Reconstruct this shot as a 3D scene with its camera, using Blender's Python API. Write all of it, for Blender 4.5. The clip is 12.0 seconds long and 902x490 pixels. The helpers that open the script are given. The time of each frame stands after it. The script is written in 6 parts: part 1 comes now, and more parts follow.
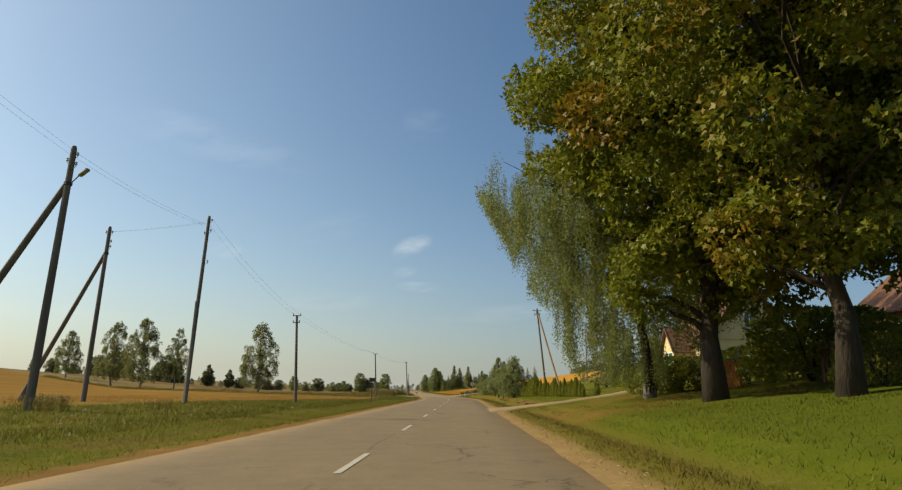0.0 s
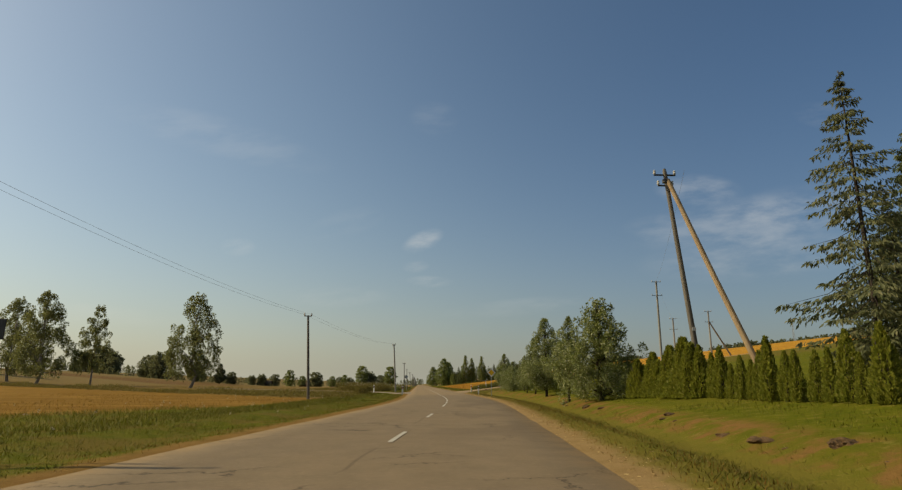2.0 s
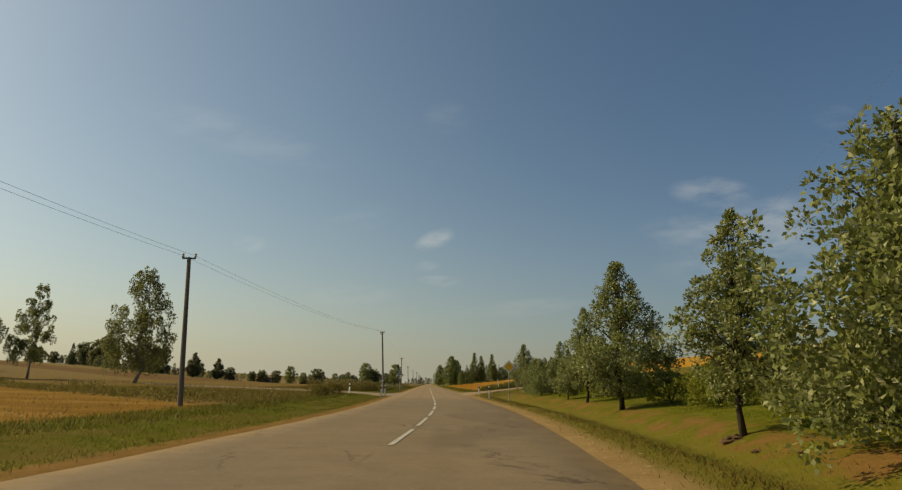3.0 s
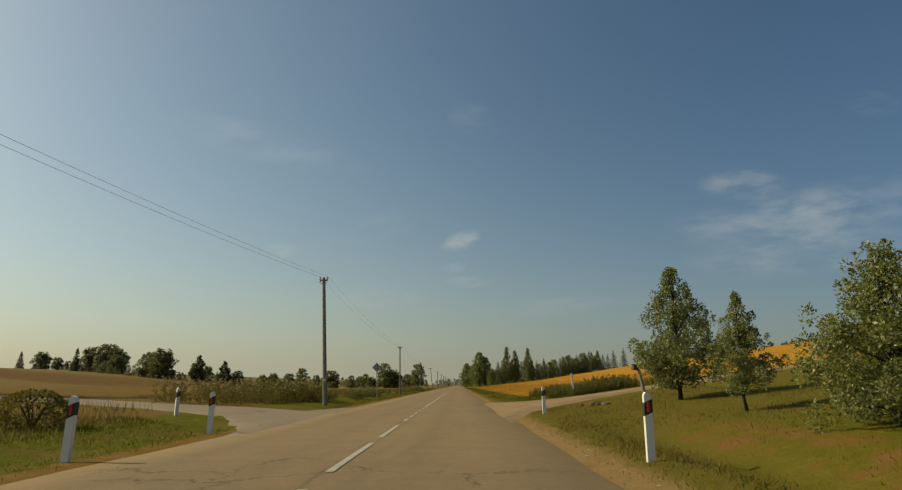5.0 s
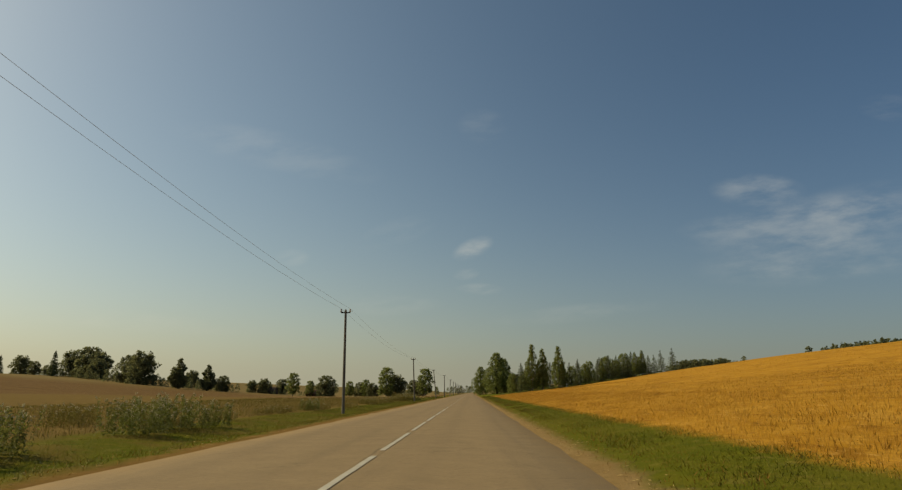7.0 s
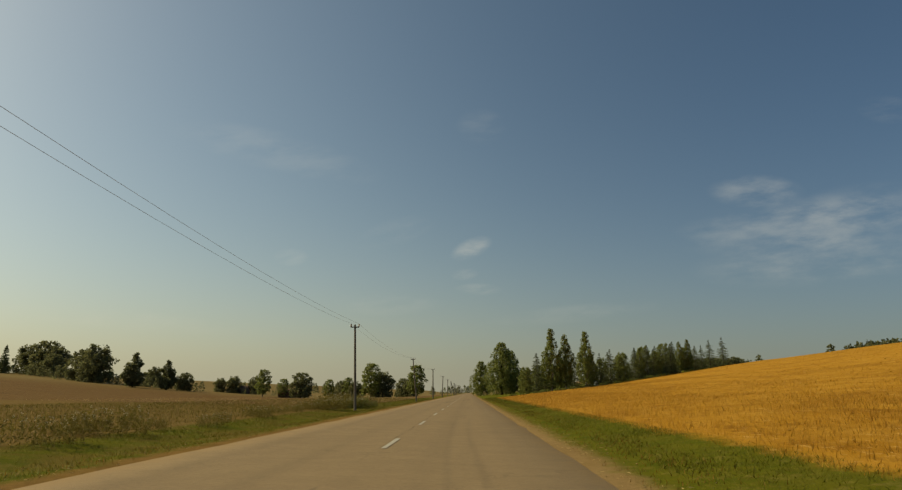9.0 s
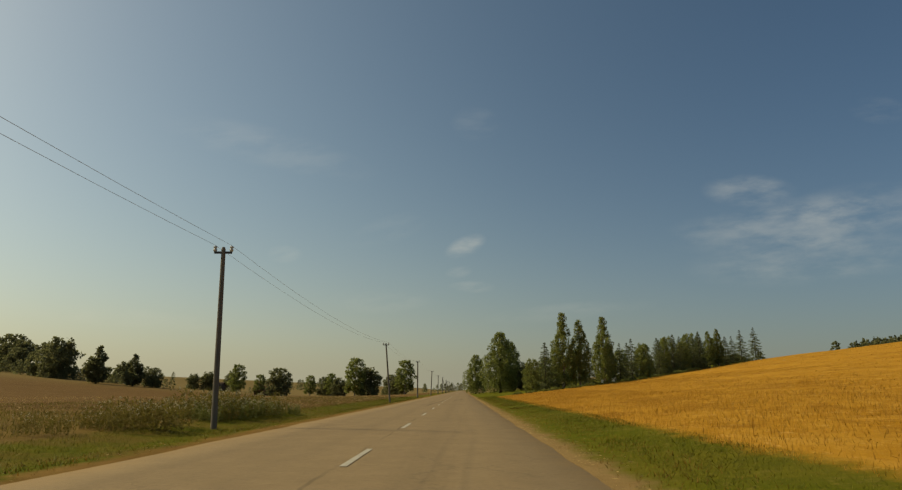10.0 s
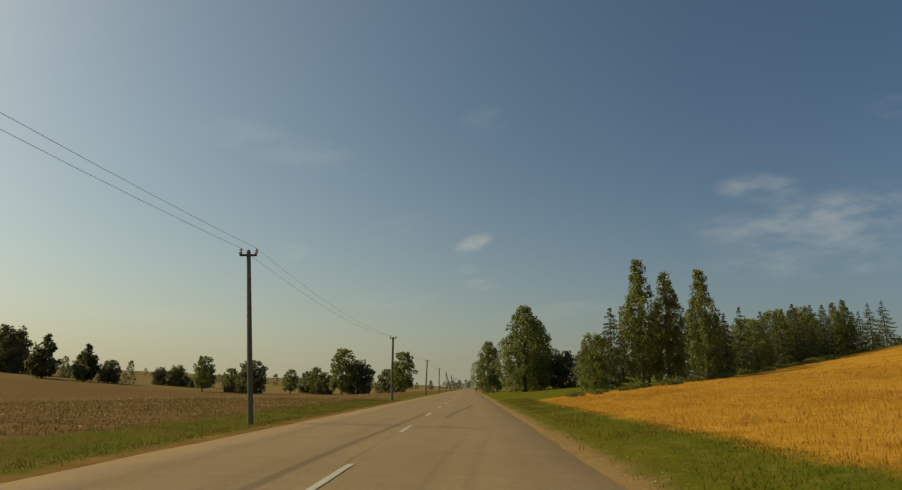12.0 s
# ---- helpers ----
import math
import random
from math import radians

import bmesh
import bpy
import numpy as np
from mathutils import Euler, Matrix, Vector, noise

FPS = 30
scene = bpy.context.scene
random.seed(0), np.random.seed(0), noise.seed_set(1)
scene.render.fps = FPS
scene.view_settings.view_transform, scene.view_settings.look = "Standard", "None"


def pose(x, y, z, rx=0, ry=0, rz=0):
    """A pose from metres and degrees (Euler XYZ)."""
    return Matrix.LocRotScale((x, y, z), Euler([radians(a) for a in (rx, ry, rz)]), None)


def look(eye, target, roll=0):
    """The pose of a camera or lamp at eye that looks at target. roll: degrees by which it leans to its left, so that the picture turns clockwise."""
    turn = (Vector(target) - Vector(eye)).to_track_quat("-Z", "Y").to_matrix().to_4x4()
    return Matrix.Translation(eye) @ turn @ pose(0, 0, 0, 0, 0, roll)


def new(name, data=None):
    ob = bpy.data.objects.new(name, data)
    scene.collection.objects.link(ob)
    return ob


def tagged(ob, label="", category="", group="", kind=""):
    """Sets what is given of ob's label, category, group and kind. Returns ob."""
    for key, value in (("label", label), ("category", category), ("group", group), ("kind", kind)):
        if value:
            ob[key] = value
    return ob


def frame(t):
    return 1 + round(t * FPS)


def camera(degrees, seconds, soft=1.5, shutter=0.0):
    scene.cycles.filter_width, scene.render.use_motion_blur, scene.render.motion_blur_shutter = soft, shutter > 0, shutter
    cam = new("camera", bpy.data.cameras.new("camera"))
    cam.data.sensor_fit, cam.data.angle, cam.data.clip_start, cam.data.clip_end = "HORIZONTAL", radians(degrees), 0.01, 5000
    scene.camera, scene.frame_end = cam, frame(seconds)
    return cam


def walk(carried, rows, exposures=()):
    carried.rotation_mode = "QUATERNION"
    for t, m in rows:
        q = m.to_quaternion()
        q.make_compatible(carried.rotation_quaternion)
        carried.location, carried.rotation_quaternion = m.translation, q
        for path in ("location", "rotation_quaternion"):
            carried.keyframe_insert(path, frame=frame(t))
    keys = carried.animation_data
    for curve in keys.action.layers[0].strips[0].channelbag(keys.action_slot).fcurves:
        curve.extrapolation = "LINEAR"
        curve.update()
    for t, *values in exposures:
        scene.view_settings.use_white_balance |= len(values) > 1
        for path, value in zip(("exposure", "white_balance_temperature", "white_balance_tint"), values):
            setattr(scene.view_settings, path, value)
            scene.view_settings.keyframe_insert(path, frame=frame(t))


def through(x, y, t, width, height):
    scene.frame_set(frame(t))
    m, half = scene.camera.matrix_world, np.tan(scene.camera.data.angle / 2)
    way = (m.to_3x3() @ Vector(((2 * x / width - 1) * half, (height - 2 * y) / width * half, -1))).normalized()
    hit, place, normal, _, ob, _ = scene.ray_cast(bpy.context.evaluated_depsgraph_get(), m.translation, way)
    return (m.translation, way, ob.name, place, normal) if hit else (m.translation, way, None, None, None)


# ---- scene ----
cam = camera(74.34, 12.0, soft=1.25)
PATH = [
    (0.0, -6.64, -0.30, 1.20, 103.78, -0.81, -4.26),
    (0.5, -5.61, 10.57, 1.20, 103.93, -0.60, -3.94),
    (1.0, -4.51, 22.16, 1.20, 103.82, -1.30, -3.88),
    (1.5, -3.54, 32.39, 1.20, 103.22, -1.10, -3.46),
    (2.0, -2.49, 43.59, 1.20, 103.20, -0.30, -3.05),
    (2.5, -1.52, 53.73, 1.20, 103.23, -0.88, -2.81),
    (3.0, -0.47, 64.94, 1.20, 103.15, -1.20, -2.15),
    (3.5, 0.50, 74.69, 1.20, 103.24, -1.20, -1.60),
    (5.5, 1.81, 118.13, 1.20, 103.22, -0.30, 1.12),
    (6.0, 1.81, 128.85, 1.20, 103.19, -0.61, 1.30),
    (6.5, 1.81, 138.86, 1.20, 103.24, -0.56, 1.59),
    (7.0, 1.81, 149.65, 1.20, 103.89, -0.40, 1.86),
    (9.0, 1.81, 192.00, 1.20, 103.90, -0.55, 1.68),
    (9.5, 1.81, 202.43, 1.20, 103.69, -0.44, 1.22),
    (10.0, 1.83, 214.45, 1.20, 103.68, -0.69, 1.05),
    (10.5, 1.81, 223.07, 1.20, 103.60, -0.95, 1.13),
    (11.0, 1.81, 234.23, 1.20, 103.66, -0.88, 1.32),
    (11.5, 1.81, 244.58, 1.20, 103.62, -0.75, 1.77),
    (12.0, 1.81, 255.17, 1.20, 103.43, -0.93, 1.82),
]
walk(cam, [(t, pose(x, y, z, rx, ry, rz)) for t, x, y, z, rx, ry, rz in PATH],
     exposures=[(0.0, 0.54, 6050, 2), (1.0, 0.34, 6050, 2), (1.5, 0.16, 6400, 3), (2.0, 0.16, 6450, 3), (3.0, 0.13, 6850, 1), (5.5, 0.0, 6650, -3), (7.0, -0.02, 6850, -1), (9.0, -0.04, 7050, -2), (12.0, -0.04, 7050, -2)])

# ---- world and sun ----
SUN_ELEVATION, SUN_TURN = radians(35), radians(-80)
world = bpy.data.worlds.new("world")
scene.world = world
world.use_nodes = True
SKY_STRENGTH = 0.09
HAZE, HAZE_FALL, HAZE_SUNWARD, HAZE_AWAY = 0.84, 8.2, (5.8, 5.3, 4.15, 1), (3.15, 3.0, 2.65, 1)


def build_sky():
    nt = world.node_tree
    nodes, links = nt.nodes, nt.links
    background = nodes["Background"]
    sky = nodes.new("ShaderNodeTexSky")
    sky.sky_type, sky.sun_disc = "NISHITA", False
    sky.sun_elevation, sky.sun_rotation = SUN_ELEVATION, SUN_TURN
    sky.altitude, sky.air_density, sky.dust_density, sky.ozone_density = 100, 1.0, 2.2, 1.6
    coord = nodes.new("ShaderNodeTexCoord")
    # thin cirrus and small fair-weather clouds: flattened noise on the sky's plane
    split = nodes.new("ShaderNodeSeparateXYZ")
    links.new(coord.outputs["Generated"], split.inputs[0])

    def math_node(op, a, b=None):
        m = nodes.new("ShaderNodeMath")
        m.operation = op
        for i, v in enumerate((a, b)):
            if v is None:
                continue
            if isinstance(v, (int, float)):
                m.inputs[i].default_value = v
            else:
                links.new(v, m.inputs[i])
        return m.outputs[0]

    def span(x, a, b, lo=0.0, hi=1.0):
        r = nodes.new("ShaderNodeMapRange")
        r.interpolation_type = "SMOOTHSTEP"
        links.new(x, r.inputs[0])
        for i, v in zip((1, 2, 3, 4), (a, b, lo, hi)):
            r.inputs[i].default_value = v
        return r.outputs[0]

    def blob(x, z, rx, rz, tilt=0.0):
        """a soft oval round the direction (x / y, z / y)"""
        dx = math_node("SUBTRACT", px, x)
        dz = math_node("SUBTRACT", math_node("SUBTRACT", pz, z), math_node("MULTIPLY", dx, tilt))
        r = math_node("ADD", math_node("POWER", math_node("DIVIDE", dx, rx), 2.0), math_node("POWER", math_node("DIVIDE", dz, rz), 2.0))
        return span(r, 0.0, 1.0, 1.0, 0.0)

    ahead = math_node("MAXIMUM", split.outputs[1], 0.05)
    px, pz = math_node("DIVIDE", split.outputs[0], ahead), math_node("DIVIDE", split.outputs[2], ahead)
    flat = nodes.new("ShaderNodeCombineXYZ")
    links.new(math_node("MULTIPLY", px, 9.0), flat.inputs[0])
    links.new(math_node("MULTIPLY", math_node("SUBTRACT", pz, math_node("MULTIPLY", px, 0.12)), 26.0), flat.inputs[1])
    wisp = nodes.new("ShaderNodeTexNoise")
    wisp.inputs["Scale"].default_value, wisp.inputs["Detail"].default_value, wisp.inputs["Roughness"].default_value = 1.0, 6, 0.6
    links.new(flat.outputs[0], wisp.inputs["Vector"])
    ragged = span(wisp.outputs["Fac"], 0.32, 0.72)
    total = None
    for x, z, rx, rz, tilt, strength in CLOUDS:
        v = math_node("MULTIPLY", blob(x, z, rx, rz, tilt), math_node("MULTIPLY", ragged, strength))
        total = v if total is None else math_node("ADD", total, v)
    front = span(split.outputs[1], 0.06, 0.2)
    total = math_node("MULTIPLY", total, front)
    mix = nodes.new("ShaderNodeMix")
    mix.data_type = "RGBA"
    mix.clamp_factor = True
    links.new(total, mix.inputs["Factor"])
    # deeper blue away from the sun
    deep = nodes.new("ShaderNodeMix")
    deep.data_type, deep.blend_type = "RGBA", "MULTIPLY"
    deep.inputs["Factor"].default_value = 1.0
    side = nodes.new("ShaderNodeMix")
    side.data_type = "RGBA"
    links.new(span(split.outputs[0], -0.35, 0.75), side.inputs["Factor"])
    side.inputs["A"].default_value, side.inputs["B"].default_value = (1.02, 1.02, 0.97, 1), (0.61, 0.735, 0.86, 1)
    links.new(sky.outputs[0], deep.inputs["A"])
    links.new(side.outputs["Result"], deep.inputs["B"])
    links.new(deep.outputs["Result"], mix.inputs["A"])
    mix.inputs["B"].default_value = (8.6, 8.0, 7.6, 1)
    # haze towards the horizon, warmer on the sun's side
    haze = nodes.new("ShaderNodeMix")
    haze.data_type = "RGBA"
    rise = math_node("MAXIMUM", split.outputs[2], 0.0)
    links.new(math_node("MULTIPLY", math_node("POWER", 2.718, math_node("MULTIPLY", rise, -HAZE_FALL)), HAZE), haze.inputs["Factor"])
    links.new(mix.outputs["Result"], haze.inputs["A"])
    tone = nodes.new("ShaderNodeMix")
    tone.data_type = "RGBA"
    links.new(span(split.outputs[0], -0.75, 0.65), tone.inputs["Factor"])
    tone.inputs["A"].default_value, tone.inputs["B"].default_value = HAZE_SUNWARD, HAZE_AWAY
    links.new(tone.outputs["Result"], haze.inputs["B"])
    links.new(haze.outputs["Result"], background.inputs[0])
    background.inputs[1].default_value = SKY_STRENGTH


# x / y, z / y of the direction, half width, half height, slope, density
CLOUDS = [
    (0.003, 0.241, 0.040, 0.022, 0.35, 0.30), (-0.008, 0.196, 0.026, 0.012, 0.1, 0.20), (0.015, 0.170, 0.045, 0.012, 0.0, 0.20),
    (0.50, 0.345, 0.090, 0.035, 0.0, 0.22), (0.57, 0.285, 0.24, 0.055, 0.12, 0.20), (0.60, 0.225, 0.24, 0.05, 0.10, 0.17), (0.72, 0.32, 0.20, 0.05, 0.1, 0.10),
    (-0.31, 0.225, 0.035, 0.018, 0.0, 0.12), (-0.36, 0.425, 0.22, 0.045, -0.25, 0.08), (-0.14, 0.145, 0.10, 0.025, 0.0, 0.09),
    (-0.60, 0.115, 0.25, 0.02, -0.08, 0.12), (0.18, 0.13, 0.16, 0.018, 0.1, 0.09), (0.02, 0.47, 0.05, 0.04, 0.0, 0.06),
    (-0.13, 0.27, 0.08, 0.03, 0.3, 0.06), (0.75, 0.50, 0.06, 0.03, 0.0, 0.09),
]
build_sky()
sun = new("sun", bpy.data.lights.new("sun", "SUN"))
sun.data.energy, sun.data.angle, sun.data.color = 3.75, radians(0.6), (1.0, 0.81, 0.53)
away = Vector((math.sin(SUN_TURN) * math.cos(SUN_ELEVATION), math.cos(SUN_TURN) * math.cos(SUN_ELEVATION), math.sin(SUN_ELEVATION)))
sun.matrix_world = look(away * 200, (0, 0, 0))

# ---- the lie of the land ----
SLOPE, BEND0, BEND1 = 0.0946, 68.93, 108.91


def smooth(a, b, x):
    t = min(1.0, max(0.0, (x - a) / (b - a)))
    return t * t * (3 - 2 * t)


def centre(y):
    """the road's middle line: straight, a slight bend to the left, straight"""
    u = min(1.0, max(0.0, (y - BEND0) / (BEND1 - BEND0)))
    part_of = lambda v: v - (v ** 3 - v ** 4 / 2)
    return -SLOPE * (max(0.0, BEND0 - y) + (BEND1 - BEND0) * (part_of(1.0) - part_of(u)))


def profile(u, y):
    """height of the ground, u metres right of the road's middle"""
    if abs(u) < 3.95:
        return 0.0
    if u > 0:
        z = (1 - 0.15 * smooth(260, 420, y)) * ((0.13 - 0.012 * smooth(140, 200, y)) * max(0.0, min(u, 150) - 4) + 0.07 * max(0.0, min(u, 520) - 150))
        z += 0.042 * (min(75.0, max(30.0, u)) - 30) * smooth(150, 230, y)
        return z - 0.30 * math.exp(-((u - 6.15) / 0.75) ** 2) * (1 - smooth(118, 128, y)) * (1 - smooth(33, 36.5, y) * (1 - smooth(43.5, 47, y)))
    w = min(-u, 300)
    k = 1 - 0.5 * smooth(220, 420, y) - 0.38 * smooth(470, 800, y) * (1 - smooth(180, 260, w))
    z = k * (0.008 * max(0.0, w - 5) + 0.075 * max(0.0, w - 80))
    z += smooth(230, 450, y) * (0.02 * max(0.0, w - 110) - 2.3 * smooth(5, 45, w))
    return z - 0.10 * math.exp(-((w - 5.6) / 0.9) ** 2)


def ground_at(x, y):
    return profile(x - centre(y), y)


def spot(u, y, up=0.0):
    return Vector((centre(y) + u, y, profile(u, y) + up))


# ---- material helpers ----
class Shader:
    def __init__(self, name):
        self.m = bpy.data.materials.new(name)
        self.m.use_nodes = True
        self.t = self.m.node_tree
        self.bsdf = self.t.nodes["Principled BSDF"]
        self.out = self.t.nodes["Material Output"]
        self.coord = self.t.nodes.new("ShaderNodeTexCoord")

    def node(self, kind):
        return self.t.nodes.new(kind)

    def put(self, v, socket):
        if isinstance(v, (int, float)):
            socket.default_value = v
        elif isinstance(v, (tuple, list)):
            socket.default_value = (*v, 1) if len(v) == 3 and socket.type == "RGBA" else v
        else:
            self.t.links.new(v, socket)

    def math(self, op, a, b=0.0):
        m = self.node("ShaderNodeMath")
        m.operation = op
        self.put(a, m.inputs[0])
        self.put(b, m.inputs[1])
        return m.outputs[0]

    def span(self, x, a, b, lo=0.0, hi=1.0):
        r = self.node("ShaderNodeMapRange")
        r.interpolation_type = "SMOOTHSTEP"
        self.put(x, r.inputs[0])
        for i, v in zip((1, 2, 3, 4), (a, b, lo, hi)):
            self.put(v, r.inputs[i])
        return r.outputs[0]

    def mix(self, f, a, b):
        m = self.node("ShaderNodeMix")
        m.data_type = "RGBA"
        self.put(f, m.inputs["Factor"])
        self.put(a, m.inputs["A"])
        self.put(b, m.inputs["B"])
        return m.outputs["Result"]

    def noise(self, scale, detail=4, rough=0.55, vec=None, stretch=None):
        n = self.node("ShaderNodeTexNoise")
        n.inputs["Scale"].default_value, n.inputs["Detail"].default_value, n.inputs["Roughness"].default_value = scale, detail, rough
        v = vec or self.coord.outputs["Object"]
        if stretch:
            mp = self.node("ShaderNodeMapping")
            mp.inputs["Scale"].default_value = stretch
            self.put(v, mp.inputs["Vector"])
            v = mp.outputs[0]
        self.put(v, n.inputs["Vector"])
        return n.outputs["Fac"]

    def bump(self, h, strength, distance):
        b = self.node("ShaderNodeBump")
        b.inputs["Strength"].default_value, b.inputs["Distance"].default_value = strength, distance
        self.put(h, b.inputs["Height"])
        self.put(b.outputs[0], self.bsdf.inputs["Normal"])

    def finish(self, colour, rough=0.8, metal=0.0, spec=0.3):
        self.put(colour, self.bsdf.inputs["Base Color"])
        self.put(rough, self.bsdf.inputs["Roughness"])
        self.put(metal, self.bsdf.inputs["Metallic"])
        self.bsdf.inputs["Specular IOR Level"].default_value = spec
        return self.m


def surface(name, a, b, scale=6.0, rough=0.7, bump=0.3, fine=60.0, metal=0.0, stretch=None, spec=0.3, depth=0.01):
    """two tones at a coarse scale, grain and relief at a fine one"""
    s = Shader(name)
    coarse = s.span(s.noise(scale, 4, 0.6, stretch=stretch), 0.3, 0.7)
    grain = s.noise(fine, 3, 0.6, stretch=stretch)
    c = s.mix(coarse, a, b)
    c = s.mix(s.span(grain, 0.35, 0.75, 0.0, 0.35), c, tuple(v * 0.55 for v in a))
    s.bump(s.math("ADD", grain, coarse), bump, depth)
    return s.finish(c, rough, metal, spec)


def foliage(name, a, b, c, through=0.35, gloss=0.55, turning=None):
    """leaves: three tones by leaf, light let through"""
    s = Shader(name)
    geo = s.node("ShaderNodeNewGeometry")
    info = s.node("ShaderNodeObjectInfo")
    r = geo.outputs["Random Per Island"]
    col = s.mix(s.span(r, 0.0, 0.6), a, b)
    col = s.mix(s.span(r, 0.75, 1.0), col, c)
    patch = s.noise(0.5, 3)
    col = s.mix(s.span(patch, 0.35, 0.7, 0.0, 0.5), col, tuple(0.65 * p + 0.35 * q for p, q in zip(a, c)))
    col = s.mix(s.math("MULTIPLY", info.outputs["Random"], 0.25), col, b)
    if turning:
        col = s.mix(s.span(s.noise(0.17, 3), 0.49, 0.62, 0.0, 0.55), col, turning)
    s.finish(col, gloss, 0.0, 0.22)
    tr = s.node("ShaderNodeBsdfTranslucent")
    s.put(col, tr.inputs["Color"])
    mx = s.node("ShaderNodeMixShader")
    mx.inputs[0].default_value = through
    s.put(s.bsdf.outputs[0], mx.inputs[1])
    s.put(tr.outputs[0], mx.inputs[2])
    s.put(mx.outputs[0], s.out.inputs["Surface"])
    return s.m


def glass(name, tint):
    s = Shader(name)
    n = s.noise(3.0, 2)
    s.bump(n, 0.03, 0.01)
    return s.finish(tint, 0.06, 0.0, 0.8)


def ground_material():
    """grass verges, stubble, brown field, bare bank; UV holds metres across and along the road, divided by 100"""
    s = Shader("ground_cover")
    uv = s.node("ShaderNodeSeparateXYZ")
    s.put(s.coord.outputs["UV"], uv.inputs[0])
    big = s.noise(0.09, 4)
    mid = s.noise(0.9, 5, 0.65)
    small = s.noise(7.0, 5, 0.7)
    fine = s.noise(38.0, 4, 0.7)
    ragged = s.math("MULTIPLY", s.math("SUBTRACT", mid, 0.5), 2.4)
    u = s.math("ADD", s.math("MULTIPLY", uv.outputs[0], 100.0), s.math("MULTIPLY", ragged, 0.55))
    y = s.math("ADD", s.math("MULTIPLY", uv.outputs[1], 100.0), s.math("MULTIPLY", ragged, 1.2))
    a = s.math("ABSOLUTE", u)
    left = s.span(u, -0.5, 0.5, 1.0, 0.0)
    right = s.math("SUBTRACT", 1.0, left)

    def tone(p, q, r):
        c = s.mix(s.span(mid, 0.3, 0.7), p, q)
        return s.mix(s.span(small, 0.5, 0.8), c, r)

    def all_of(*v):
        total = v[0]
        for w in v[1:]:
            total = s.math("MULTIPLY", total, w)
        return total

    green = tone((0.082, 0.096, 0.006), (0.12, 0.118, 0.009), (0.16, 0.13, 0.023))
    gold = tone((0.40, 0.198, 0.020), (0.47, 0.25, 0.034), (0.33, 0.152, 0.016))
    red_gold = tone((0.185, 0.096, 0.016), (0.22, 0.122, 0.022), (0.145, 0.085, 0.015))
    red_gold = s.mix(s.span(s.noise(1.0, 3, 0.6, stretch=(0.05, 0.5, 0.4)), 0.45, 0.62, 0.0, 0.5), red_gold, (0.34, 0.20, 0.045))
    olive = tone((0.155, 0.10, 0.03), (0.19, 0.125, 0.038), (0.12, 0.09, 0.025))
    brown = tone((0.13, 0.072, 0.024), (0.17, 0.10, 0.036), (0.24, 0.16, 0.07))
    brown = s.mix(s.span(s.noise(3.2, 4, 0.7), 0.54, 0.66, 0.0, 0.7), brown, (0.34, 0.235, 0.115))
    brown = s.mix(s.span(s.noise(1.0, 3, 0.6, stretch=(0.12, 1.1, 0.4)), 0.48, 0.62, 0.0, 0.6), brown, (0.085, 0.048, 0.018))
    pale = tone((0.19, 0.135, 0.052), (0.22, 0.16, 0.065), (0.15, 0.115, 0.04))
    earth = tone((0.21, 0.11, 0.035), (0.27, 0.15, 0.05), (0.14, 0.09, 0.03))
    sand = tone((0.25, 0.16, 0.065), (0.30, 0.20, 0.09), (0.18, 0.125, 0.04))

    c = green
    # darker tufts and paler bents
    blotch = s.noise(2.6, 5, 0.7)
    c = s.mix(s.span(blotch, 0.52, 0.68, 0.0, 0.55), c, (0.055, 0.075, 0.006))
    c = s.mix(s.span(blotch, 0.46, 0.34, 0.0, 0.4), c, (0.24, 0.19, 0.05))
    # lawns dry out in patches
    c = s.mix(s.span(big, 0.45, 0.7, 0.0, 0.3), c, (0.15, 0.11, 0.02))
    # dry bents in the left verge
    c = s.mix(all_of(left, s.span(s.noise(0.5, 4, 0.65), 0.42, 0.62, 0.0, 0.8)), c, (0.15, 0.105, 0.024))
    # the right verge is dry before the junction
    verge_dry = all_of(right, s.span(a, 6.2, 6.9, 1.0, 0.0), s.span(y, 118.0, 128.0, 1.0, 0.0))
    c = s.mix(s.math("MULTIPLY", verge_dry, s.span(mid, 0.25, 0.6, 0.25, 0.7)), c, (0.165, 0.13, 0.026))
    # olive, half-dry grass round the culvert
    c = s.mix(all_of(right, s.span(y, 112.0, 122.0), s.span(y, 141.0, 150.0, 1.0, 0.0), s.span(s.noise(0.7, 4, 0.65), 0.3, 0.62, 0.35, 0.9)), c, (0.135, 0.105, 0.022))
    # worn earth under the maples and by the driveway
    worn = all_of(right, s.span(a, 5.0, 6.5), s.span(a, 14.0, 18.0, 1.0, 0.0), s.span(y, 34.0, 39.0, 1.0, 0.0), s.span(y, 19.0, 25.0), s.span(s.noise(0.33, 4, 0.6), 0.40, 0.56))
    # lawn by the maples: tree shade painted in as a darker, greener tone
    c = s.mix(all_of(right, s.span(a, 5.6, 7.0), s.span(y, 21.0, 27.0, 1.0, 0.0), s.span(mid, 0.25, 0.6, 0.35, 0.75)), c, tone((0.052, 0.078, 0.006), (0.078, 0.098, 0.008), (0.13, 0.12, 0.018)))
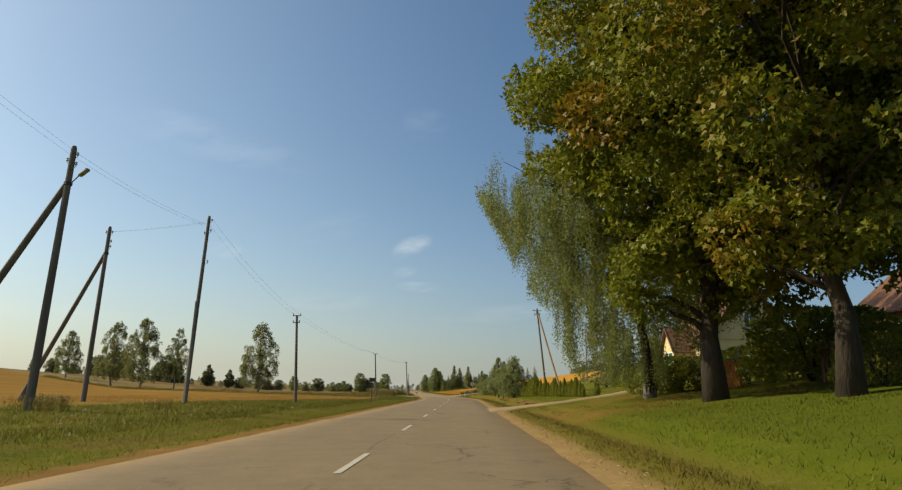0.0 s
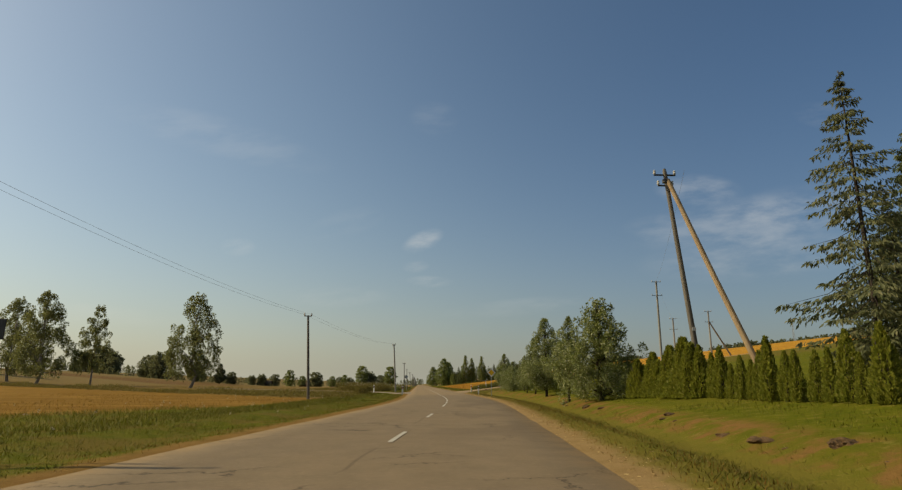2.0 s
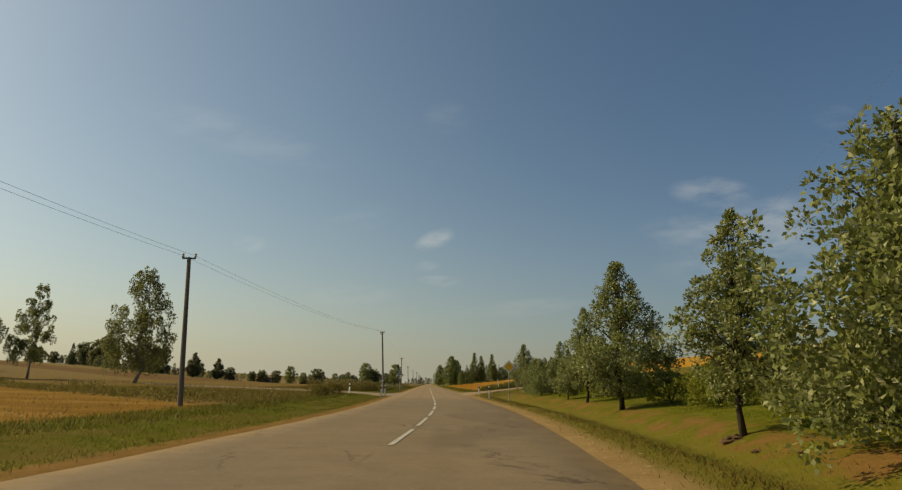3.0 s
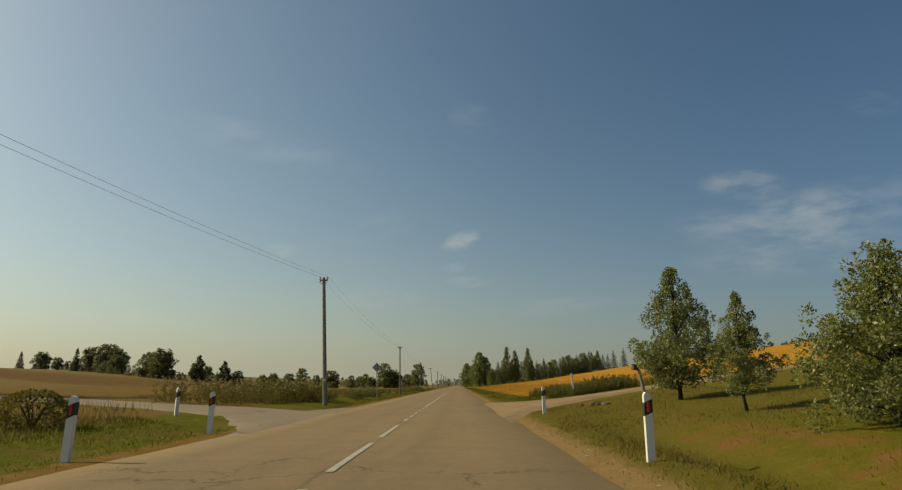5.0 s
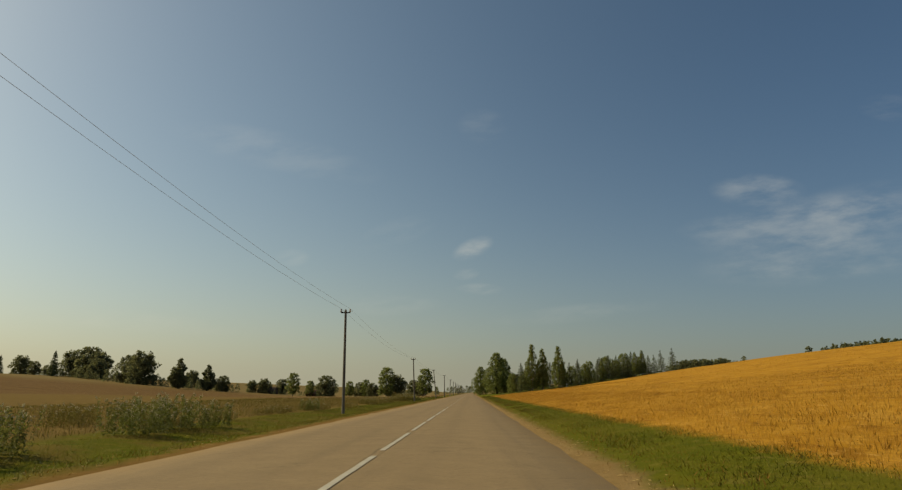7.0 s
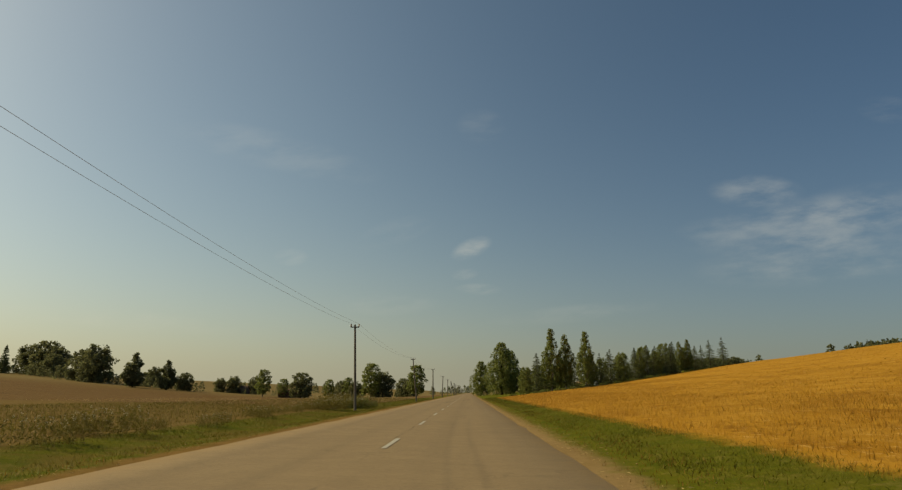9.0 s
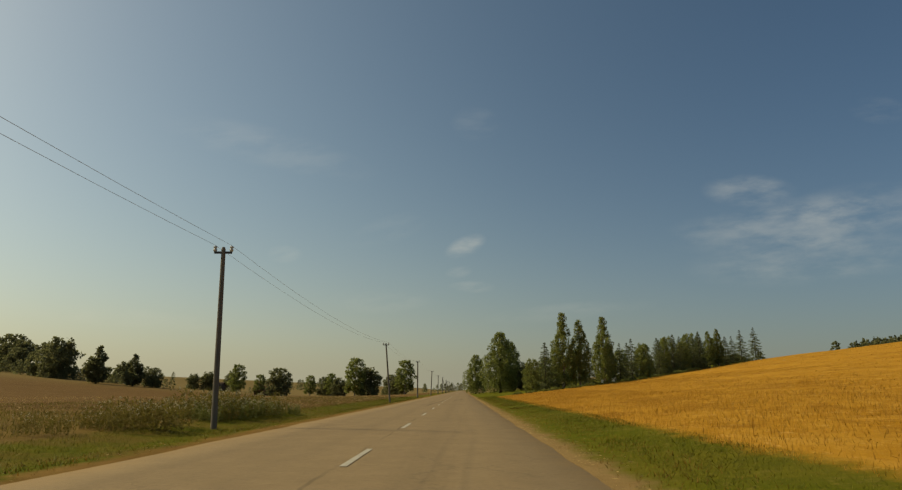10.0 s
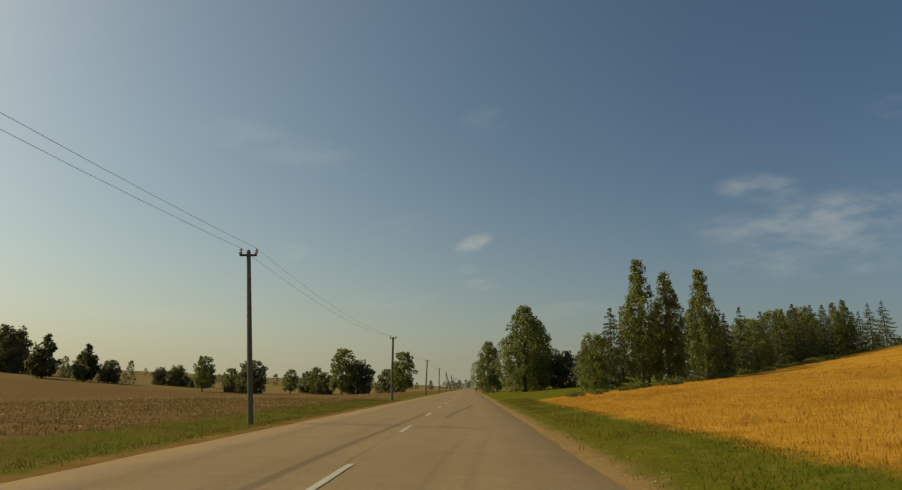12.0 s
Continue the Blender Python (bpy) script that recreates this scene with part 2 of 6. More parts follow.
    c = s.mix(s.math("MULTIPLY", worn, 0.8), c, tone((0.14, 0.08, 0.021), (0.175, 0.102, 0.027), (0.09, 0.07, 0.013)))
    # right: lawn slope below, stubble above and beyond the track
    lower = s.span(y, 143.0, 150.0, 135.0, 6.6)
    edge = s.math("ADD", 298.0, s.math("MULTIPLY", a, 0.78))
    in_gold = all_of(right, s.span(s.math("SUBTRACT", u, lower), -0.3, 0.5), s.span(s.math("SUBTRACT", edge, y), -1.0, 2.0))
    rows = s.noise(1.0, 4, 0.65, stretch=(1.1, 0.10, 0.4))
    gold = s.mix(s.span(rows, 0.42, 0.6, 0.0, 0.12), gold, (0.30, 0.14, 0.014))
    gold = s.mix(s.span(s.noise(1.0, 4, 0.65, stretch=(0.22, 0.13, 0.2)), 0.5, 0.64, 0.0, 0.5), gold, (0.27, 0.125, 0.014))
    # flattened swaths, lodged patches and bright straw
    swirl = s.noise(1.0, 6, 0.78, stretch=(0.75, 0.26, 0.3))
    gold = s.mix(s.span(swirl, 0.52, 0.64, 0.0, 0.7), gold, (0.235, 0.105, 0.012))
    gold = s.mix(s.span(swirl, 0.46, 0.38, 0.0, 0.5), gold, (0.52, 0.29, 0.05))
    tuft = s.noise(1.0, 5, 0.8, stretch=(3.4, 1.1, 1.0))
    gold = s.mix(s.span(tuft, 0.56, 0.66, 0.0, 0.6), gold, (0.25, 0.115, 0.013))
    gold = s.mix(s.span(tuft, 0.42, 0.34, 0.0, 0.6), gold, (0.62, 0.38, 0.11))
    gold = s.mix(s.span(small, 0.58, 0.70, 0.0, 0.6), gold, (0.66, 0.42, 0.14))
    c = s.mix(in_gold, c, gold)
    far_right = all_of(right, s.span(s.math("SUBTRACT", y, edge), 90.0, 130.0))
    c = s.mix(far_right, c, pale)
    # right bank of bare earth under the small trees
    bank = all_of(right, s.span(a, 6.35, 6.7), s.span(a, 7.4, 8.1, 1.0, 0.0), s.span(y, 36.0, 42.0), s.span(y, 118.0, 126.0, 1.0, 0.0))
    c = s.mix(s.math("MULTIPLY", bank, s.span(mid, 0.42, 0.62, 0.1, 0.9)), c, tone((0.155, 0.078, 0.026), (0.19, 0.10, 0.034), (0.10, 0.07, 0.018)))
    # left: warm stubble, then pale field past the brush line, olive crop, brown stubble
    brush = s.math("ADD", 83.0, s.math("MULTIPLY", a, 0.95))
    past = s.span(s.math("SUBTRACT", y, brush), -1.0, 2.0)
    field = s.mix(past, red_gold, olive)
    field = s.mix(s.math("MULTIPLY", past, s.span(a, 45.0, 120.0)), field, pale)
    field = s.mix(s.span(y, 236.0, 246.0), field, brown)
    field = s.mix(s.span(y, 420.0, 520.0), field, pale)
    border = s.math("ADD", s.span(y, 100.0, 245.0, 9.6, 7.4), s.math("ADD", s.span(y, 42.0, 84.0, 11.0, 0.0), s.span(y, 8.0, 44.0, 16.0, 0.0)))
    soft = s.span(y, 42.0, 84.0, 3.5, 0.5)
    in_field = all_of(left, s.span(s.math("SUBTRACT", a, border), s.math("MULTIPLY", soft, -1.0), soft))
    c = s.mix(in_field, c, field)
    # sandy shoulders
    width = s.span(y, 110.0, 170.0, 4.35, 4.2)
    shoulder = s.math("MULTIPLY", s.span(s.math("SUBTRACT", a, width), -0.25, 0.35, 1.0, 0.0), s.math("ADD", 0.8, s.math("MULTIPLY", right, 0.15)))
    c = s.mix(shoulder, c, s.mix(left, sand, earth))
    c = s.mix(s.span(fine, 0.45, 0.8, 0.0, 0.45), c, s.mix(0.5, c, (0.03, 0.025, 0.01)))
    s.bump(s.math("ADD", s.math("MULTIPLY", small, 1.0), s.math("MULTIPLY", fine, 0.6)), 0.55, 0.06)
    return s.finish(c, 0.95, 0.0, 0.02)


def asphalt_material():
    s = Shader("asphalt")
    uv = s.node("ShaderNodeSeparateXYZ")
    s.put(s.coord.outputs["UV"], uv.inputs[0])
    u = s.math("MULTIPLY", uv.outputs[0], 100.0)
    grit = s.noise(120.0, 3, 0.7)
    mid = s.noise(1.3, 5, 0.6)
    big = s.noise(0.16, 4)
    streak = s.noise(1.0, 4, 0.6, stretch=(1.4, 0.05, 1.0))
    c = s.mix(s.span(mid, 0.3, 0.72), (0.262, 0.188, 0.103), (0.298, 0.214, 0.117))
    c = s.mix(s.span(big, 0.5, 0.66, 0.0, 0.25), c, (0.205, 0.148, 0.084))
    c = s.mix(s.span(streak, 0.5, 0.72, 0.0, 0.35), c, (0.21, 0.152, 0.086))
    # older, greyer surface before the junction
    py = s.math("MULTIPLY", uv.outputs[1], 100.0)
    old = s.math("MULTIPLY", s.span(py, 104.0, 124.0, 1.0, 0.0), s.span(s.noise(0.22, 4, 0.6), 0.25, 0.6, 0.75, 1.0))
    c = s.mix(s.math("MULTIPLY", old, 0.8), c, s.mix(s.span(mid, 0.3, 0.7), (0.168, 0.128, 0.081), (0.20, 0.152, 0.097)))
    # tyre tracks polished a little darker
    lane = s.math("ABSOLUTE", s.math("SUBTRACT", s.math("ABSOLUTE", u), 1.9))
    track = s.span(s.math("ABSOLUTE", s.math("SUBTRACT", lane, 0.8)), 0.0, 0.45, 1.0, 0.0)
    c = s.mix(s.math("MULTIPLY", track, 0.25), c, (0.20, 0.146, 0.084))
    # patches of newer tar near the bend
    patch = s.noise(0.35, 2, 0.4, stretch=(1.0, 0.45, 1.0))
    zone = s.math("MULTIPLY", s.span(py, 55.0, 62.0), s.span(py, 92.0, 100.0, 1.0, 0.0))
    zone = s.math("MULTIPLY", zone, s.span(u, 0.4, 0.9))
    c = s.mix(s.math("MULTIPLY", zone, s.span(patch, 0.5, 0.56, 0.0, 0.4)), c, (0.117, 0.088, 0.058))
    # coarse aggregate, cracks in the older part, a joint along the middle
    stone_ = s.noise(11.0, 4, 0.75)
    c = s.mix(s.span(stone_, 0.5, 0.68, 0.0, 0.3), c, (0.15, 0.112, 0.068))
    c = s.mix(s.span(stone_, 0.44, 0.3, 0.0, 0.3), c, (0.36, 0.27, 0.16))
    cell = s.node("ShaderNodeTexVoronoi")
    cell.feature = "DISTANCE_TO_EDGE"
    cell.inputs["Scale"].default_value = 0.42
    warp = s.node("ShaderNodeVectorMath")
    warp.operation = "ADD"
    wob = s.node("ShaderNodeCombineXYZ")
    s.put(s.math("MULTIPLY", s.noise(1.7, 4, 0.7), 1.3), wob.inputs[0])
    s.put(s.math("MULTIPLY", s.noise(1.3, 4, 0.7), 1.3), wob.inputs[1])
    s.put(s.coord.outputs["Object"], warp.inputs[0])
    s.put(wob.outputs[0], warp.inputs[1])
    s.put(warp.outputs[0], cell.inputs["Vector"])
    crack = s.math("MULTIPLY", s.span(cell.outputs["Distance"], 0.004, 0.016, 1.0, 0.0), s.span(s.noise(0.3, 3), 0.48, 0.6))
    crack = s.math("MULTIPLY", crack, s.span(py, 108.0, 126.0, 0.75, 0.2))
    c = s.mix(crack, c, (0.06, 0.047, 0.032))
    seam = s.math("MULTIPLY", s.span(s.math("ABSOLUTE", s.math("ADD", u, s.math("MULTIPLY", s.noise(0.6, 2), 0.2))), 0.012, 0.05, 1.0, 0.0), s.span(s.noise(0.25, 2), 0.45, 0.6))
    c = s.mix(s.math("MULTIPLY", seam, 0.45), c, (0.09, 0.068, 0.042))
    # tyre streaks past the stubble field
    drift = s.math("SUBTRACT", u, s.span(py, 262.0, 284.0, -0.75, -0.25))
    rubber = s.math("MULTIPLY", s.span(s.math("ABSOLUTE", drift), 0.05, 0.13, 1.0, 0.0), s.math("MULTIPLY", s.span(py, 256.0, 264.0), s.span(py, 282.0, 286.0, 1.0, 0.0)))
    bend = s.math("SUBTRACT", u, s.span(py, 279.0, 300.0, 0.9, 2.0))
    rubber = s.math("ADD", rubber, s.math("MULTIPLY", s.span(s.math("ABSOLUTE", bend), 0.05, 0.16, 1.0, 0.0), s.math("MULTIPLY", s.span(py, 278.0, 281.0), s.span(py, 296.0, 300.0, 1.0, 0.0))))
    c = s.mix(s.math("MULTIPLY", rubber, 0.5), c, (0.09, 0.068, 0.042))
    # dust at the edges
    c = s.mix(s.math("MULTIPLY", s.span(s.math("ABSOLUTE", u), 3.0, 4.0), s.span(mid, 0.3, 0.6, 0.2, 0.8)), c, (0.296, 0.196, 0.087))
    c = s.mix(s.span(grit, 0.4, 0.75, 0.0, 0.3), c, (0.135, 0.10, 0.06))
    s.bump(s.math("ADD", grit, s.math("MULTIPLY", mid, 0.4)), 0.35, 0.012)
    return s.finish(c, 0.85, 0.0, 0.08)


M = {
    "ground": ground_material(),
    "asphalt": asphalt_material(),
    "track": surface("dirt_track", (0.31, 0.215, 0.11), (0.25, 0.165, 0.075), 0.8, 0.95, 0.5, 25, depth=0.03),
    "side": surface("worn_asphalt", (0.26, 0.20, 0.13), (0.22, 0.165, 0.11), 0.5, 0.9, 0.4, 60),
    "paint": surface("road_paint", (0.50, 0.46, 0.37), (0.38, 0.34, 0.26), 2.5, 0.75, 0.2, 70),
    "blade": foliage("grass_blades", (0.102, 0.12, 0.008), (0.155, 0.153, 0.013), (0.25, 0.195, 0.048), 0.25, 0.7),
    # darker copy of the grass blades, tree shade put into its colour
    "shade_blade": foliage("shaded_lawn_blades", (0.05, 0.078, 0.006), (0.085, 0.11, 0.009), (0.15, 0.145, 0.025), 0.25, 0.7),
    "straw": foliage("stubble", (0.46, 0.245, 0.032), (0.56, 0.32, 0.06), (0.40, 0.20, 0.026), 0.5, 0.7),
    "old_straw": foliage("old_stubble", (0.215, 0.118, 0.021), (0.265, 0.152, 0.03), (0.175, 0.105, 0.02), 0.4, 0.75),
    "weed": foliage("dry_weeds", (0.125, 0.116, 0.02), (0.18, 0.145, 0.032), (0.26, 0.19, 0.062), 0.35, 0.75),
    "dock": foliage("green_weeds", (0.105, 0.125, 0.022), (0.165, 0.175, 0.036), (0.30, 0.28, 0.12), 0.4, 0.6),
    "rank": foliage("rank_weeds", (0.105, 0.115, 0.016), (0.155, 0.15, 0.028), (0.25, 0.20, 0.065), 0.4, 0.7),
    "umbel": foliage("pale_weed_heads", (0.40, 0.36, 0.22), (0.46, 0.41, 0.27), (0.30, 0.25, 0.13), 0.3, 0.8),
    "maple": foliage("maple_leaves", (0.108, 0.142, 0.008), (0.178, 0.196, 0.014), (0.22, 0.165, 0.02), 0.36, 0.5),
    "turning_maple": foliage("turning_maple_leaves", (0.108, 0.138, 0.008), (0.175, 0.184, 0.014), (0.24, 0.16, 0.02), 0.36, 0.5, (0.26, 0.125, 0.010)),
    # dark far foliage, its tones lifted to paint in aerial haze
    "dark_leaf": foliage("hazed_dark_leaves", (0.115, 0.125, 0.055), (0.165, 0.17, 0.075), (0.22, 0.21, 0.10), 0.55, 0.6),
    "birch": foliage("birch_leaves", (0.14, 0.172, 0.038), (0.205, 0.228, 0.06), (0.31, 0.30, 0.11), 0.52, 0.5),
    "linden": foliage("small_tree_leaves", (0.115, 0.145, 0.03), (0.21, 0.23, 0.065), (0.54, 0.52, 0.30), 0.42, 0.36),
    "spruce": foliage("spruce_needles", (0.062, 0.08, 0.025), (0.10, 0.115, 0.038), (0.16, 0.155, 0.066), 0.28, 0.6),
    "pale_spruce": foliage("pale_spruce_needles", (0.095, 0.11, 0.045), (0.15, 0.155, 0.068), (0.22, 0.20, 0.10), 0.35, 0.6),
    "thuja": foliage("thuja_sprays", (0.16, 0.185, 0.018), (0.235, 0.24, 0.03), (0.32, 0.295, 0.06), 0.5, 0.6),
    "far_leaf": foliage("far_leaves", (0.145, 0.16, 0.048), (0.185, 0.19, 0.062), (0.25, 0.24, 0.09), 0.5, 0.6),
    "limewash": surface("limewash", (0.22, 0.20, 0.18), (0.06, 0.05, 0.04), 5, 0.9, 0.5, 30),
    "dug_soil": surface("dug_soil", (0.13, 0.075, 0.03), (0.075, 0.045, 0.02), 7, 0.95, 0.8, 40, depth=0.03),
    "soil": surface("bare_soil", (0.14, 0.084, 0.036), (0.095, 0.057, 0.024), 4, 0.95, 0.7, 30, depth=0.03),
    "bark": surface("bark", (0.034, 0.026, 0.019), (0.058, 0.043, 0.032), 5, 0.95, 0.8, 22, stretch=(1, 1, 0.25), depth=0.03),
    "birch_bark": surface("birch_bark", (0.42, 0.38, 0.33), (0.12, 0.10, 0.085), 4, 0.85, 0.5, 20, stretch=(0.6, 0.6, 2.0), depth=0.02),
    "wood_pole": surface("weathered_pole_wood", (0.12, 0.105, 0.085), (0.185, 0.16, 0.125), 3, 0.85, 0.5, 30, stretch=(1, 1, 0.08)),
    "light_pole": surface("pale_pole_wood", (0.33, 0.235, 0.13), (0.26, 0.18, 0.10), 3, 0.85, 0.5, 30, stretch=(1, 1, 0.08)),
    "concrete": surface("concrete", (0.27, 0.245, 0.205), (0.21, 0.19, 0.16), 3, 0.9, 0.4, 40),
    "steel": surface("galvanised_steel", (0.36, 0.37, 0.37), (0.28, 0.285, 0.29), 8, 0.45, 0.1, 60, metal=0.7),
    "dark_metal": surface("dark_steel", (0.05, 0.05, 0.05), (0.08, 0.075, 0.07), 8, 0.5, 0.1, 60, metal=0.5),
    "porcelain": surface("insulator_porcelain", (0.6, 0.58, 0.54), (0.5, 0.47, 0.42), 9, 0.25, 0.05, 60),
    "wire": surface("aluminium_wire", (0.42, 0.42, 0.43), (0.34, 0.34, 0.35), 9, 0.5, 0.1, 60, metal=0.6),
    "yellow_sign": surface("yellow_sign_face", (0.85, 0.47, 0.02), (0.80, 0.43, 0.02), 3, 0.4, 0.02, 90),
    "white_paint": surface("white_paint", (0.80, 0.79, 0.75), (0.70, 0.68, 0.63), 3, 0.5, 0.05, 60),
    "black_plastic": surface("black_band", (0.025, 0.025, 0.025), (0.04, 0.04, 0.04), 6, 0.5, 0.05, 60),
    "red_reflector": surface("red_reflector", (0.55, 0.05, 0.02), (0.45, 0.04, 0.02), 20, 0.25, 0.2, 150),
    "cream_wall": surface("cream_plaster", (0.60, 0.49, 0.27), (0.53, 0.42, 0.22), 1.5, 0.9, 0.3, 40),
    "brick": surface("brown_brick", (0.30, 0.16, 0.085), (0.24, 0.125, 0.07), 3, 0.9, 0.4, 40),
    "roof": surface("brown_roof_sheet", (0.13, 0.062, 0.03), (0.165, 0.08, 0.04), 2.0, 0.65, 0.2, 50),
    "dark_wood": surface("dark_timber", (0.085, 0.055, 0.035), (0.13, 0.085, 0.05), 4, 0.85, 0.4, 30, stretch=(1, 1, 0.15)),
    "orange_wood": surface("orange_fence_wood", (0.48, 0.17, 0.045), (0.38, 0.13, 0.035), 4, 0.8, 0.4, 30, stretch=(1, 1, 0.15)),
    "pane": glass("window_glass", (0.03, 0.09, 0.075)),
    "white_box": surface("white_hive_paint", (0.75, 0.72, 0.64), (0.62, 0.58, 0.5), 3, 0.7, 0.1, 40),
}
M["litter"] = foliage("straw_litter", (0.42, 0.30, 0.12), (0.52, 0.38, 0.17), (0.30, 0.20, 0.07), 0.2, 0.8)
rng = np.random.default_rng(7)


# ---- mesh helpers ----
class Geo:
    """vertices and faces gathered for one mesh"""

    def __init__(self):
        self.v, self.f = [], []

    def add(self, verts, faces):
        n = len(self.v)
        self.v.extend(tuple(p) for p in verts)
        self.f.extend(tuple(i + n for i in f) for f in faces)
        return self

    def tube(self, points, radii, sides=8, cap=True):
        points = [Vector([float(c) for c in p]) for p in points]
        verts, faces = [], []
        for i, p in enumerate(points):
            along = (points[min(i + 1, len(points) - 1)] - points[max(i - 1, 0)]).normalized()
            side = along.cross(Vector((0.0, 1.0, 0.0)) if abs(along.y) < 0.9 else Vector((1.0, 0.0, 0.0))).normalized()
            other = along.cross(side)
            for k in range(sides):
                a = 2 * math.pi * k / sides
                verts.append(p + float(radii[i]) * (math.cos(a) * side + math.sin(a) * other))
        for i in range(len(points) - 1):
            for k in range(sides):
                faces.append((i * sides + k, i * sides + (k + 1) % sides, (i + 1) * sides + (k + 1) % sides, (i + 1) * sides + k))
        if cap:
            faces.append(tuple(range(sides))[::-1])
            faces.append(tuple((len(points) - 1) * sides + k for k in range(sides)))
        return self.add(verts, faces)

    def box(self, size, at=(0, 0, 0), turn=None, bevel=0.0):
        bm = bmesh.new()
        bmesh.ops.create_cube(bm, size=1.0)
        bmesh.ops.scale(bm, vec=size, verts=bm.verts)
        if bevel:
            bmesh.ops.bevel(bm, geom=bm.edges[:], offset=bevel, segments=1, affect="EDGES")
        m = Matrix.Translation(at) @ (turn.to_4x4() if turn else Matrix())
        bm.verts.index_update()
        self.add([m @ v.co for v in bm.verts], [[v.index for v in f.verts] for f in bm.faces])
        bm.free()
        return self

    def prism(self, outline, depth, m=None):
        """a flat outline in x, z pushed along y"""
        n = len(outline)
        m = m or Matrix()
        verts = [m @ Vector((x, 0.0, z)) for x, z in outline] + [m @ Vector((x, depth, z)) for x, z in outline]
        faces = [tuple(range(n)), tuple(range(2 * n - 1, n - 1, -1))] + [(i, i + n, (i + 1) % n + n, (i + 1) % n) for i in range(n)]
        return self.add(verts, faces)

    def data(self, name, material, soft=False):
        me = bpy.data.meshes.new(name)
        me.from_pydata(self.v, [], self.f)
        me.materials.append(material)
        if soft:
            me.shade_smooth()
        me.update()
        bm = bmesh.new()
        bm.from_mesh(me)
        bmesh.ops.recalc_face_normals(bm, faces=bm.faces)
        bm.to_mesh(me)
        bm.free()
        return me


def thing(name, place, label, category, group="", turn=0.0, kind="", scale=1.0):
    ob = new(name)
    ob.empty_display_size = 0.3
    ob.matrix_basis = Matrix.LocRotScale(place, Euler((0, 0, turn)), (scale,) * 3)
    return tagged(ob, label, category, group, kind)


def part(name, geo, material, parent, label="", soft=False):
    me = geo.data(name, material, soft) if isinstance(geo, Geo) else geo
    ob = new(name, me)
    ob.parent = parent
    return tagged(ob, label, kind="stuff" if name in ("bloom", "weed_foliage") else "")


def raw_mesh(name, verts, corners, material):
    """a mesh of equal polygons: verts (n, corners, 3)"""
    n = len(verts)
    me = bpy.data.meshes.new(name)
    me.vertices.add(n * corners)
    me.vertices.foreach_set("co", np.ascontiguousarray(verts, dtype=np.float32).ravel())
    me.loops.add(n * corners)
    me.loops.foreach_set("vertex_index", np.arange(n * corners, dtype=np.int32))
    me.polygons.add(n)
    me.polygons.foreach_set("loop_start", np.arange(0, n * corners, corners, dtype=np.int32))
    me.materials.append(material)
    me.update(calc_edges=True)
    me.validate()
    return me


def unit(a):
    return a / np.maximum(1e-6, np.linalg.norm(a, axis=1, keepdims=True))


def kites(base, way, length, width, fold=0.18):
    """leaves: a folded kite at each base point, along its way"""
    n = len(base)
    way = unit(way)
    side = unit(np.cross(way, rng.normal(size=(n, 3))))
    up = np.cross(side, way)
    length, width = np.broadcast_to(length, n)[:, None], np.broadcast_to(width, n)[:, None]
    mid = base + way * length * 0.42
    lift = up * width * fold
    return np.stack([base, mid + side * width / 2 + lift, base + way * length, mid - side * width / 2 + lift], axis=1)


def blades(base, tall, wide, lean=0.45):
    """grass: one slim triangle a blade"""
    n = len(base)
    turn = rng.uniform(0, 2 * np.pi, n)
    flat = np.stack([np.cos(turn), np.sin(turn), np.zeros(n)], axis=1)
    tip = base + np.stack([rng.normal(0, lean, n) * tall, rng.normal(0, lean, n) * tall, tall], axis=1)
    half = flat * (np.broadcast_to(wide, n)[:, None] / 2)
    return np.stack([base - half, base + half, tip], axis=1)


def lobed_leaves(base, way, length, width):
    """leaves with three pointed lobes, slightly cupped"""
    n = len(base)
    way = unit(way)
    side = unit(np.cross(way, rng.normal(size=(n, 3))))
    up = np.cross(side, way)
    length, width = np.broadcast_to(length, n)[:, None], np.broadcast_to(width, n)[:, None]
    rows = ((0.0, 0.0, 0.0), (0.34, 0.62, 0.12), (0.50, 0.24, 0.02), (1.0, 0.0, -0.10), (0.50, -0.24, 0.02), (0.34, -0.62, 0.12))
    return np.stack([base + way * length * a + side * width * b + up * width * c for a, b, c in rows], axis=1)


# ---- plants ----
def limb(geo, a, b, r0, r1, sag=0.12, steps=4, sides=5):
    a, b = np.array(a, float), np.array(b, float)
    pts, rad = [], []
    span_ = np.linalg.norm(b - a)
    for i in range(steps + 1):
        t = i / steps
        p = a + (b - a) * t + np.array([0, 0, math.sin(t * math.pi) * span_ * sag])
        if 0 < i < steps:
            p = p + rng.normal(0, 0.025 * span_, 3)
        pts.append(p)
        rad.append(r0 + (r1 - r0) * t)
    geo.tube(pts, rad, sides, cap=False)


